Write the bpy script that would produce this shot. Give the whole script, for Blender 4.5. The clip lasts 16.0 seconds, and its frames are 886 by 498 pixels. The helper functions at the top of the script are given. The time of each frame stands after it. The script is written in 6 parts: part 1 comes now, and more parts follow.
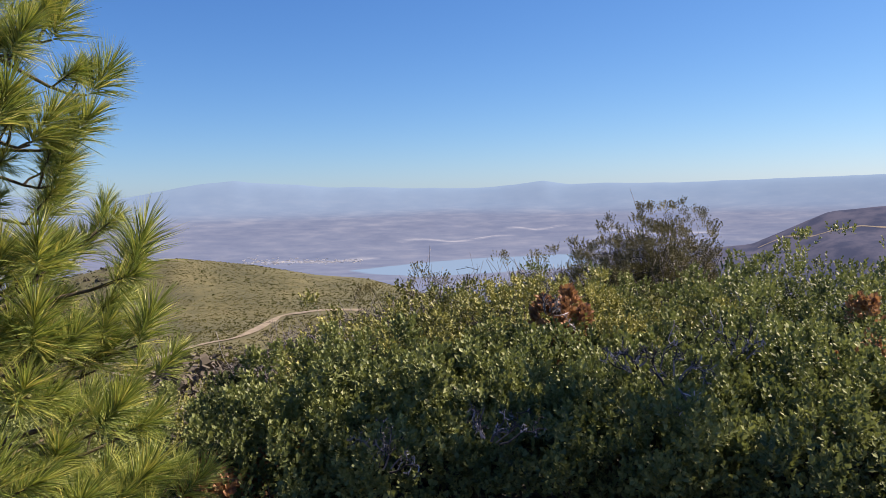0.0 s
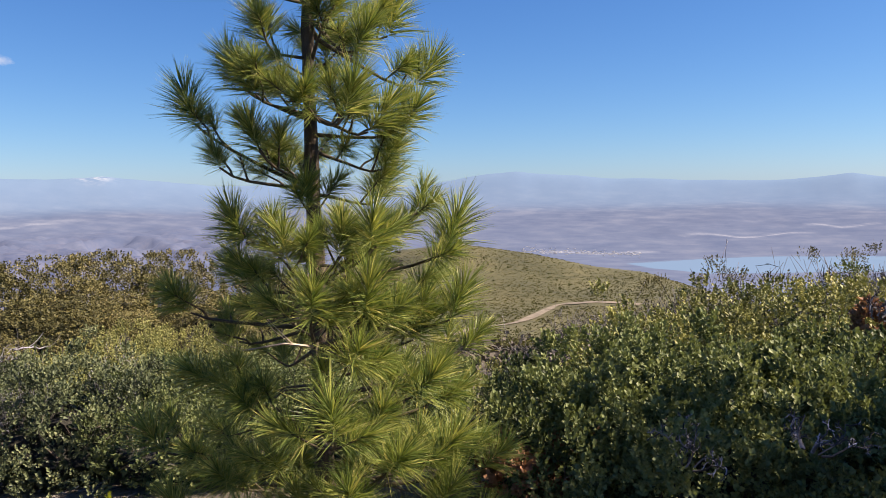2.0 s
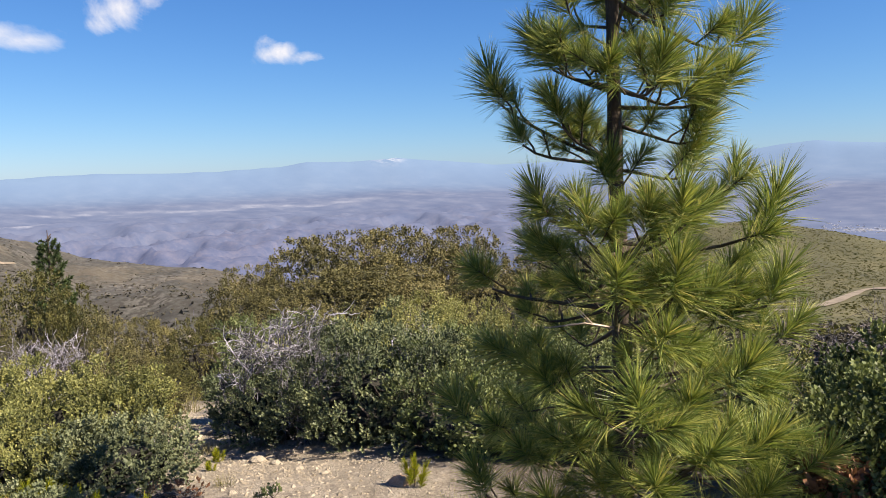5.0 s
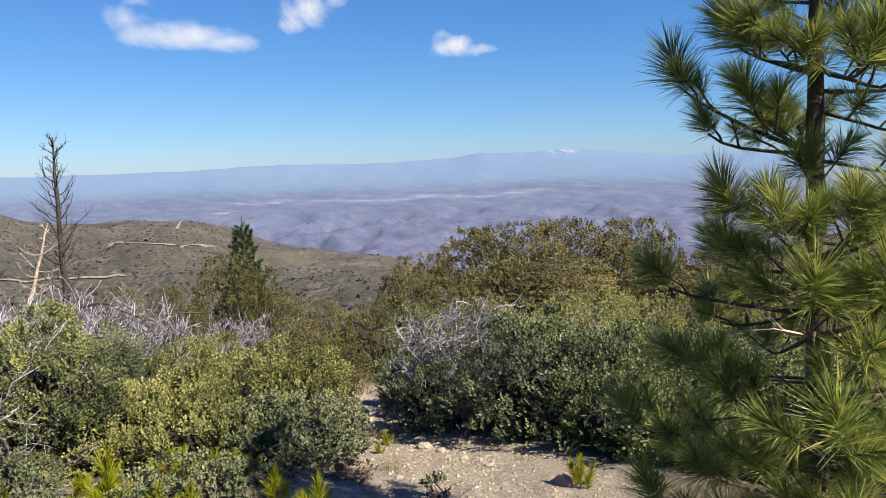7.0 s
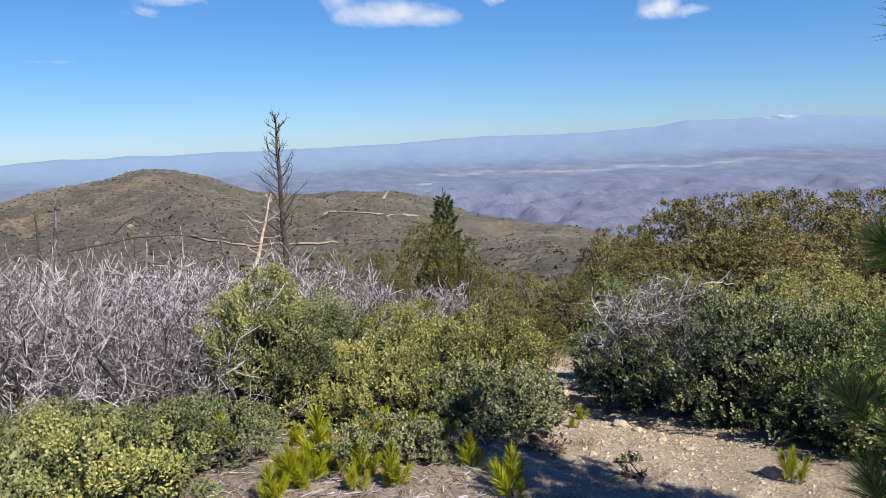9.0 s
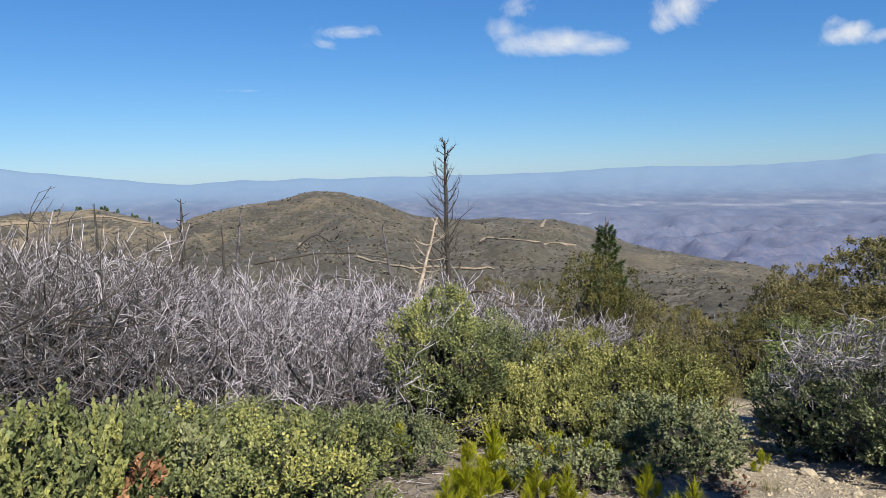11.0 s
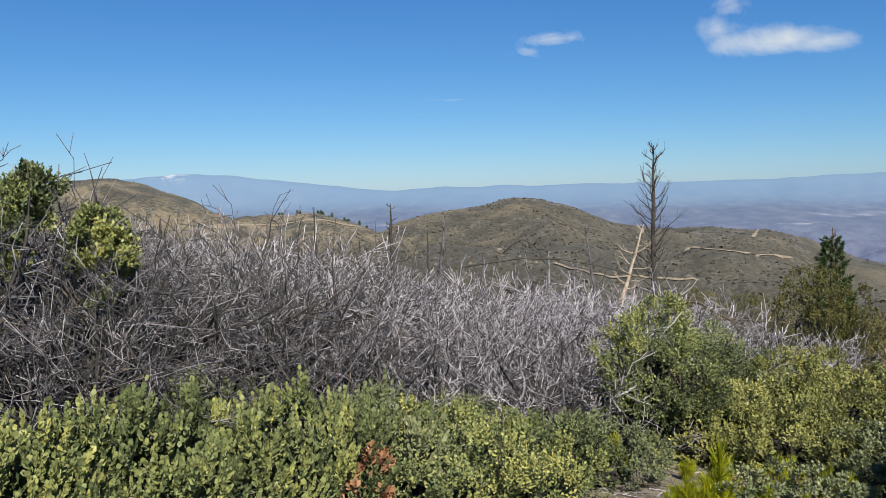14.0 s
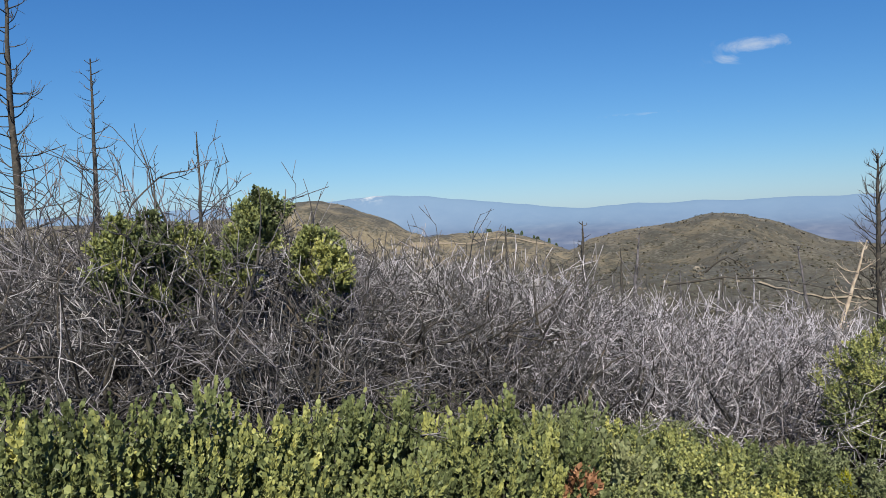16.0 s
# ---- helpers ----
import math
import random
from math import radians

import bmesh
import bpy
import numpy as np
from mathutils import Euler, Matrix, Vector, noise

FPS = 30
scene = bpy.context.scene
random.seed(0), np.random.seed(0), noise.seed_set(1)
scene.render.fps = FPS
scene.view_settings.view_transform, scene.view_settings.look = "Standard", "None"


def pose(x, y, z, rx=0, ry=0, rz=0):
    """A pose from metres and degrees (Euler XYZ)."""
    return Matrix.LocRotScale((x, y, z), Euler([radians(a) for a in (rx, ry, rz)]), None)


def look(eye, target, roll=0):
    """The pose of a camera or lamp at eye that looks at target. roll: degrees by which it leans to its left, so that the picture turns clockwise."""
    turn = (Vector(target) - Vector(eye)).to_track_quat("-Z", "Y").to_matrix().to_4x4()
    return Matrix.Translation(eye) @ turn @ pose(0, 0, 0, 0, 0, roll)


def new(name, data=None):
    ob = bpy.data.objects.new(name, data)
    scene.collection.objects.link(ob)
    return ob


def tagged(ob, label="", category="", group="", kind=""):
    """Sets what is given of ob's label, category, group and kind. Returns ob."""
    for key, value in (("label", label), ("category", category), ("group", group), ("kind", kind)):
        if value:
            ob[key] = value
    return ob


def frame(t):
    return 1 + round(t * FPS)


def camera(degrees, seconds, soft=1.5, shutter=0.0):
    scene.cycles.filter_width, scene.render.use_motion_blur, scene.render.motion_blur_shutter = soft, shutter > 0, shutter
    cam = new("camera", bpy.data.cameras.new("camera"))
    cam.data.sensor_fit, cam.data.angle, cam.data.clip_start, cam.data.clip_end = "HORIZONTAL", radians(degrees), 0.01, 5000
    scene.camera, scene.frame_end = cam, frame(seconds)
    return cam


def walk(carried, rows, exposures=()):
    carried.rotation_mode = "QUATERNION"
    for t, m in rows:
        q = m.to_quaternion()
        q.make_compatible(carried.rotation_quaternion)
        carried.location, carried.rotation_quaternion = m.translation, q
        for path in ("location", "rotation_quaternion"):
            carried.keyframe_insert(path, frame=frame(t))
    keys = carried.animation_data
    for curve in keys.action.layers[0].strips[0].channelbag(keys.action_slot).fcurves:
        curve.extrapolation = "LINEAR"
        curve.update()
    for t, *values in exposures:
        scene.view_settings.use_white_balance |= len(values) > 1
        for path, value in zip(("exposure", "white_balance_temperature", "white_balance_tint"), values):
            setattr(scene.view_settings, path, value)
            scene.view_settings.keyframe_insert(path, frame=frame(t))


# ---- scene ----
# ---- camera ----
cam = camera(59.65, 16.0, soft=0.5)
EYE = 1.6
PATH = [
    (0, -0.0002, -0.0000, 0.0000, 85.779, 1.256, -1.646),
    (0.5, -0.0436, 0.0069, -0.0056, 85.803, 1.035, 5.165),
    (1, -0.0731, 0.0077, -0.0066, 85.858, 1.315, 11.453),
    (1.5, -0.0913, -0.0055, -0.0097, 85.845, 1.036, 16.300),
    (2, -0.1007, -0.0057, -0.0190, 85.439, 0.630, 18.822),
    (2.5, -0.1111, -0.0136, -0.0194, 85.464, 0.708, 23.590),
    (3, -0.1231, -0.0154, -0.0233, 85.339, 0.635, 27.252),
    (3.5, -0.1418, -0.0236, -0.0272, 85.124, 0.286, 30.237),
    (4, -0.1646, -0.0330, -0.0290, 84.108, 1.011, 33.747),
    (4.2, -0.1744, -0.0296, -0.0280, 84.000, 1.090, 34.423),
    (6.3, -0.2646, 0.0979, -0.0042, 84.045, 2.422, 47.740),
    (6.5, -0.2669, 0.0970, -0.0053, 83.820, 2.072, 48.415),
    (7, -0.2645, 0.0706, -0.0162, 83.883, 1.943, 51.689),
    (7.5, -0.2787, 0.0805, -0.0151, 83.867, 2.344, 56.532),
    (8, -0.2898, 0.0879, -0.0134, 82.867, 2.482, 60.157),
    (8.5, -0.2891, 0.0917, -0.0142, 82.146, 2.824, 63.608),
    (9, -0.2929, 0.0947, -0.0136, 82.325, 2.764, 66.299),
    (9.5, -0.2966, 0.0975, -0.0111, 82.471, 2.773, 68.953),
    (9.7, -0.2920, 0.0753, -0.0105, 82.528, 2.572, 70.199),
    (11.8, -0.2764, -0.0956, -0.0365, 85.774, 1.171, 80.091),
    (12, -0.2773, -0.1053, -0.0374, 85.783, 1.009, 80.124),
    (12.5, -0.2860, -0.1214, -0.0394, 85.768, 1.012, 85.493),
    (13, -0.2947, -0.1419, -0.0408, 85.691, 1.002, 87.210),
    (13.5, -0.2993, -0.1572, -0.0416, 85.563, 0.962, 89.519),
    (14, -0.3031, -0.1656, -0.0395, 85.639, 1.323, 92.677),
    (14.5, -0.3034, -0.1872, -0.0363, 85.765, 1.374, 94.524),
    (15, -0.2917, -0.2168, -0.0358, 86.068, 1.486, 100.862),
    (15.5, -0.2859, -0.2329, -0.0320, 86.768, 1.730, 103.091),
    (16, -0.2959, -0.2355, -0.0325, 87.402, 2.269, 106.637),
]
walk(cam, [(t, pose(x, y, EYE + z, rx, ry, rz)) for t, x, y, z, rx, ry, rz in PATH],
     [(0.0, 1.32, 7700, 18), (3.5, 1.37, 7500, 16), (7.0, 1.26, 7050, 12), (9.0, 1.20, 6900, 11), (12.0, 1.0, 6800, 6), (16.0, 0.93, 6800, 5)])

# ---- sky and sun ----
SUN_AZ, SUN_EL = 72.5, 43.0          # degrees clockwise from +y, and above the horizon
world = bpy.data.worlds.new("world")
scene.world = world
world.use_nodes = True
wn = world.node_tree
sky = wn.nodes.new("ShaderNodeTexSky")
sky.sky_type = "NISHITA"
sky.sun_disc = False
sky.sun_elevation = radians(SUN_EL)
sky.sun_rotation = radians(SUN_AZ)
sky.altitude = 1300.0
sky.air_density = 1.0
sky.dust_density = 0.5
sky.ozone_density = 2.0
split, merge = wn.nodes.new("ShaderNodeSeparateColor"), wn.nodes.new("ShaderNodeCombineColor")
wn.links.new(sky.outputs[0], split.inputs[0])
# clear dry mountain air: deeper blue overhead, a paler blue at the horizon
for i, (power, gain) in enumerate(((1.28, 0.28), (0.98, 0.745), (0.75, 1.80))):
    pw, mu = wn.nodes.new("ShaderNodeMath"), wn.nodes.new("ShaderNodeMath")
    pw.operation, mu.operation = "POWER", "MULTIPLY"
    pw.inputs[1].default_value, mu.inputs[1].default_value = power, gain
    wn.links.new(split.outputs[i], pw.inputs[0])
    wn.links.new(pw.outputs[0], mu.inputs[0])
    wn.links.new(mu.outputs[0], merge.inputs[i])
wn.links.new(merge.outputs[0], wn.nodes["Background"].inputs[0])
wn.nodes["Background"].inputs[1].default_value = 0.051
sun = new("sun", bpy.data.lights.new("sun", "SUN"))
sun.data.energy = 5.0
sun.data.angle = radians(0.53)
sun.data.color = (1.0, 0.93, 0.80)
sun_dir = Vector((math.sin(radians(SUN_AZ)) * math.cos(radians(SUN_EL)), math.cos(radians(SUN_AZ)) * math.cos(radians(SUN_EL)), math.sin(radians(SUN_EL))))
sun.matrix_world = look(sun_dir * 50, (0, 0, 0))

# ---- materials ----
def nodes_of(name):
    m = bpy.data.materials.new(name)
    m.use_nodes = True
    t = m.node_tree
    return m, t, t.nodes["Principled BSDF"]


def ramp(t, source, stops, mode="LINEAR"):
    r = t.nodes.new("ShaderNodeValToRGB")
    r.color_ramp.interpolation = mode
    while len(r.color_ramp.elements) < len(stops):
        r.color_ramp.elements.new(0.5)
    for e, (p, c) in zip(r.color_ramp.elements, stops):
        e.position, e.color = p, (*c, 1.0)
    t.links.new(source, r.inputs[0])
    return r.outputs[0]


def noise_node(t, scale, detail=5.0, rough=0.6, space="Object", stretch=None):
    c = t.nodes.new("ShaderNodeTexCoord")
    n = t.nodes.new("ShaderNodeTexNoise")
    n.inputs["Scale"].default_value, n.inputs["Detail"].default_value, n.inputs["Roughness"].default_value = scale, detail, rough
    if stretch:
        mp = t.nodes.new("ShaderNodeMapping")
        mp.inputs["Scale"].default_value = stretch
        t.links.new(c.outputs[space], mp.inputs[0])
        t.links.new(mp.outputs[0], n.inputs["Vector"])
    else:
        t.links.new(c.outputs[space], n.inputs["Vector"])
    return n.outputs["Fac"]


def mix(t, fac, a, b, mode="MIX"):
    m = t.nodes.new("ShaderNodeMix")
    m.data_type, m.blend_type = "RGBA", mode
    for sock, val in ((m.inputs[0], fac), (m.inputs[6], a), (m.inputs[7], b)):
        if isinstance(val, (int, float)):
            sock.default_value = val
        elif isinstance(val, tuple):
            sock.default_value = (*val, 1.0)
        else:
            t.links.new(val, sock)
    return m.outputs[2]


def value(t, op, a, b=0.0, clamp=False):
    m = t.nodes.new("ShaderNodeMath")
    m.operation, m.use_clamp = op, clamp
    for sock, val in ((m.inputs[0], a), (m.inputs[1], b)):
        if isinstance(val, (int, float)):
            sock.default_value = val
        else:
            t.links.new(val, sock)
    return m.outputs[0]


def attribute(t, name):
    a = t.nodes.new("ShaderNodeAttribute")
    a.attribute_name = name
    return a.outputs["Fac"]


def bump(t, b, height, strength, distance):
    n = t.nodes.new("ShaderNodeBump")
    n.inputs["Strength"].default_value, n.inputs["Distance"].default_value = strength, distance
    t.links.new(height, n.inputs["Height"])
    t.links.new(n.outputs[0], b.inputs["Normal"])


def leaf_mat(name, stops, rough=0.45, glow=0.25):
    """Leaf: each leaf takes its own shade, each sprig a shift of its own; light passes through it in part."""
    m, t, b = nodes_of(name)
    g = t.nodes.new("ShaderNodeNewGeometry")
    f = value(t, "ADD", value(t, "MULTIPLY", g.outputs["Random Per Island"], 0.3), value(t, "MULTIPLY", attribute(t, "tone"), 0.7))
    col = ramp(t, f, stops)
    t.links.new(col, b.inputs["Base Color"])
    b.inputs["Roughness"].default_value = rough
    b.inputs["Specular IOR Level"].default_value = 0.22
    tr = t.nodes.new("ShaderNodeBsdfTranslucent")
    t.links.new(mix(t, 1.0, col, (1.0, 1.0, 0.7), "MULTIPLY"), tr.inputs[0])
    s = t.nodes.new("ShaderNodeMixShader")
    s.inputs[0].default_value = glow
    t.links.new(b.outputs[0], s.inputs[1])
    t.links.new(tr.outputs[0], s.inputs[2])
    t.links.new(s.outputs[0], t.nodes["Material Output"].inputs[0])
    return m


def bark_mat(name, stops, scale=30.0, depth=0.01, island=0.35, stretch=None):
    m, t, b = nodes_of(name)
    g = t.nodes.new("ShaderNodeNewGeometry")
    n = noise_node(t, scale, 6.0, 0.65, stretch=stretch)
    f = value(t, "ADD", value(t, "MULTIPLY", n, 1.0 - island), value(t, "MULTIPLY", g.outputs["Random Per Island"], island))
    t.links.new(ramp(t, f, stops), b.inputs["Base Color"])
    b.inputs["Roughness"].default_value = 0.85
    if depth:
        bump(t, b, n, 0.8, depth)
    return m


M_NEEDLE = leaf_mat("pine_needles", [(0.0, (0.045, 0.083, 0.020)), (0.4, (0.175, 0.232, 0.060)), (0.75, (0.395, 0.400, 0.115)), (1.0, (0.600, 0.510, 0.200))], 0.4, 0.32)
M_SEEDLING = leaf_mat("young_needles", [(0.0, (0.104, 0.141, 0.010)), (0.6, (0.260, 0.273, 0.014)), (1.0, (0.432, 0.381, 0.035))], 0.45, 0.25)
M_DARKLEAF = leaf_mat("dark_glossy_leaves", [(0.0, (0.018, 0.028, 0.013)), (0.30, (0.118, 0.148, 0.060)), (0.8, (0.205, 0.236, 0.098)), (1.0, (0.245, 0.262, 0.115))], 0.5, 0.25)
M_YELLOWLEAF = leaf_mat("yellow_green_leaves", [(0.0, (0.032, 0.039, 0.015)), (0.35, (0.182, 0.190, 0.066)), (0.8, (0.330, 0.322, 0.116)), (1.0, (0.385, 0.350, 0.120))], 0.5, 0.16)
M_GREYLEAF = leaf_mat("grey_green_leaves", [(0.0, (0.043, 0.055, 0.027)), (0.5, (0.157, 0.180, 0.098)), (1.0, (0.285, 0.286, 0.162))], 0.55, 0.16)
M_OAKLEAF = leaf_mat("olive_oak_leaves", [(0.0, (0.030, 0.032, 0.012)), (0.5, (0.118, 0.108, 0.042)), (0.85, (0.200, 0.172, 0.072)), (1.0, (0.26, 0.21, 0.10))], 0.5, 0.13)
M_GREENLEAF = leaf_mat("bright_green_leaves", [(0.0, (0.024, 0.031, 0.016)), (0.35, (0.126, 0.152, 0.070)), (0.8, (0.292, 0.296, 0.104)), (1.0, (0.385, 0.350, 0.108))], 0.48, 0.18)
M_BLUELEAF = leaf_mat("glaucous_leaves", [(0.0, (0.022, 0.030, 0.018)), (0.4, (0.098, 0.122, 0.064)), (0.85, (0.230, 0.250, 0.132)), (1.0, (0.30, 0.30, 0.16))], 0.45, 0.16)
M_OLIVELEAF = leaf_mat("yellow_olive_leaves", [(0.0, (0.034, 0.037, 0.011)), (0.5, (0.092, 0.089, 0.028)), (1.0, (0.172, 0.149, 0.053))], 0.5, 0.13)
M_REDLEAF = leaf_mat("withered_rust_leaves", [(0.0, (0.128, 0.060, 0.036)), (0.6, (0.336, 0.180, 0.108)), (1.0, (0.448, 0.296, 0.192))], 0.6, 0.25)
M_DRYGRASS = leaf_mat("dry_grass", [(0.0, (0.109, 0.099, 0.038)), (0.6, (0.208, 0.186, 0.093)), (1.0, (0.274, 0.252, 0.153))], 0.6, 0.13)
M_PINEBARK = bark_mat("pine_bark", [(0.25, (0.019, 0.014, 0.012)), (0.55, (0.066, 0.047, 0.035)), (0.8, (0.131, 0.099, 0.076))], 38.0, 0.012, 0.1, (1, 1, 0.35))
M_LIMBBARK = bark_mat("limb_bark", [(0.25, (0.022, 0.017, 0.012)), (0.55, (0.071, 0.052, 0.033)), (0.8, (0.143, 0.109, 0.071))], 45.0, 0.004, 0.2)
M_STEM = bark_mat("shrub_stems", [(0.2, (0.022, 0.017, 0.014)), (0.5, (0.066, 0.049, 0.041)), (0.9, (0.164, 0.148, 0.137))], 20.0, 0.0, 0.6)
# near black: the shade inside the shrubs, put into the colour
M_CORE = bark_mat("shrub_gap_shade", [(0.3, (0.006, 0.006, 0.004)), (0.55, (0.014, 0.013, 0.009)), (0.8, (0.032, 0.027, 0.019))], 40.0, 0.03, 0.0)
M_OLDTWIG = bark_mat("old_dark_twigs", [(0.3, (0.013, 0.011, 0.010)), (0.5, (0.040, 0.034, 0.034)), (0.7, (0.094, 0.085, 0.088))], 4.0, 0.0, 0.35)
M_GREYTWIG = bark_mat("weathered_grey_twigs", [(0.32, (0.020, 0.018, 0.021)), (0.46, (0.055, 0.052, 0.060)), (0.54, (0.200, 0.192, 0.228)), (0.68, (0.44, 0.42, 0.49))], 4.0, 0.0, 0.4)
M_DARKTWIG = bark_mat("dark_bare_twigs", [(0.33, (0.011, 0.010, 0.011)), (0.48, (0.034, 0.031, 0.036)), (0.60, (0.109, 0.101, 0.120)), (0.75, (0.287, 0.276, 0.322))], 4.0, 0.0, 0.35)
M_MIDTWIG = bark_mat("grey_brown_twigs", [(0.33, (0.010, 0.009, 0.010)), (0.49, (0.034, 0.034, 0.039)), (0.59, (0.135, 0.129, 0.146)), (0.72, (0.35, 0.34, 0.375))], 4.0, 0.0, 0.4)
M_CHAR = bark_mat("charred_bark", [(0.3, (0.009, 0.008, 0.008)), (0.55, (0.030, 0.026, 0.024)), (0.68, (0.085, 0.068, 0.055)), (0.85, (0.26, 0.18, 0.12))], 14.0, 0.01, 0.2)
M_PALEWOOD = bark_mat("bare_bleached_wood", [(0.25, (0.090, 0.070, 0.058)), (0.5, (0.36, 0.295, 0.24)), (0.85, (0.54, 0.47, 0.41))], 7.0, 0.004, 0.2)
M_STONE = bark_mat("trail_stone", [(0.25, (0.138, 0.112, 0.080)), (0.55, (0.263, 0.224, 0.170)), (0.85, (0.377, 0.332, 0.266))], 14.0, 0.01, 0.4)
M_REDSTONE = bark_mat("ochre_stone", [(0.25, (0.176, 0.098, 0.054)), (0.55, (0.372, 0.230, 0.142)), (0.85, (0.548, 0.394, 0.274))], 14.0, 0.01, 0.2)
M_BRUSH = leaf_mat("chaparral", [(0.0, (0.023, 0.022, 0.016)), (0.4, (0.044, 0.042, 0.030)), (0.75, (0.081, 0.074, 0.056)), (1.0, (0.155, 0.132, 0.112))], 0.7, 0.08)
M_PALEBRUSH = leaf_mat("dead_brush", [(0.0, (0.055, 0.047, 0.038)), (0.5, (0.115, 0.099, 0.085)), (1.0, (0.197, 0.175, 0.158))], 0.8, 0.05)
M_HILLBRUSH = leaf_mat("hillside_chaparral", [(0.0, (0.060, 0.064, 0.024)), (0.5, (0.092, 0.090, 0.035)), (1.0, (0.130, 0.118, 0.052))], 0.7, 0.3)


def ground_mat():
    """Near ground: trail dirt where the trail runs, leaf litter and soil elsewhere, dry slopes further off."""
    m, t, b = nodes_of("ground_soil")
    fine, mid, big = noise_node(t, 55.0, 8.0, 0.7), noise_node(t, 6.0, 6.0, 0.65), noise_node(t, 0.05, 8.0, 0.65)
    dirt = ramp(t, value(t, "ADD", value(t, "MULTIPLY", fine, 0.6), value(t, "MULTIPLY", mid, 0.4)),
                [(0.34, (0.115, 0.094, 0.072)), (0.5, (0.255, 0.218, 0.172)), (0.64, (0.40, 0.352, 0.29))])
    litter = ramp(t, value(t, "ADD", value(t, "MULTIPLY", fine, 0.65), value(t, "MULTIPLY", mid, 0.35)),
                  [(0.32, (0.031, 0.024, 0.018)), (0.5, (0.096, 0.076, 0.059)), (0.66, (0.202, 0.174, 0.146))])
    dots = ramp(t, noise_node(t, 0.55, 3.0, 0.6), [(0.44, (0.0, 0.0, 0.0)), (0.54, (1.0, 1.0, 1.0))])
    soil = ramp(t, value(t, "ADD", value(t, "MULTIPLY", big, 0.65), value(t, "MULTIPLY", noise_node(t, 2.2, 5.0, 0.7), 0.35)), [(0.38, (0.026, 0.026, 0.021)), (0.5, (0.055, 0.054, 0.045)), (0.60, (0.112, 0.104, 0.090))])
    bush = ramp(t, noise_node(t, 0.13, 4.0, 0.6), [(0.35, (0.022, 0.020, 0.015)), (0.65, (0.040, 0.034, 0.026))])
    slope = mix(t, dots, soil, bush)
    cover = ramp(t, value(t, "ADD", value(t, "MULTIPLY", noise_node(t, 0.5, 6.0, 0.7), 0.45), value(t, "MULTIPLY", big, 0.55)), [(0.38, (0.030, 0.031, 0.012)), (0.5, (0.058, 0.056, 0.021)), (0.62, (0.098, 0.086, 0.037))])
    slope = mix(t, attribute(t, "green"), slope, cover)
    rock = ramp(t, value(t, "ADD", value(t, "MULTIPLY", noise_node(t, 0.035, 6.0, 0.65), 0.6), value(t, "MULTIPLY", noise_node(t, 0.3, 5.0, 0.65), 0.4)), [(0.47, (0.0, 0.0, 0.0)), (0.57, (0.85, 0.85, 0.85))])
    slope = mix(t, value(t, "MULTIPLY", rock, attribute(t, "ochre")), slope, (0.180, 0.146, 0.098))
    c = mix(t, value(t, "ADD", attribute(t, "trail"), value(t, "MULTIPLY", value(t, "SUBTRACT", mid, 0.5), 0.5), True), litter, dirt)
    c = mix(t, attribute(t, "far"), c, slope)
    t.links.new(c, b.inputs["Base Color"])
    b.inputs["Roughness"].default_value = 0.95
    bump(t, b, value(t, "ADD", fine, mid), 0.9, 0.035)
    return m


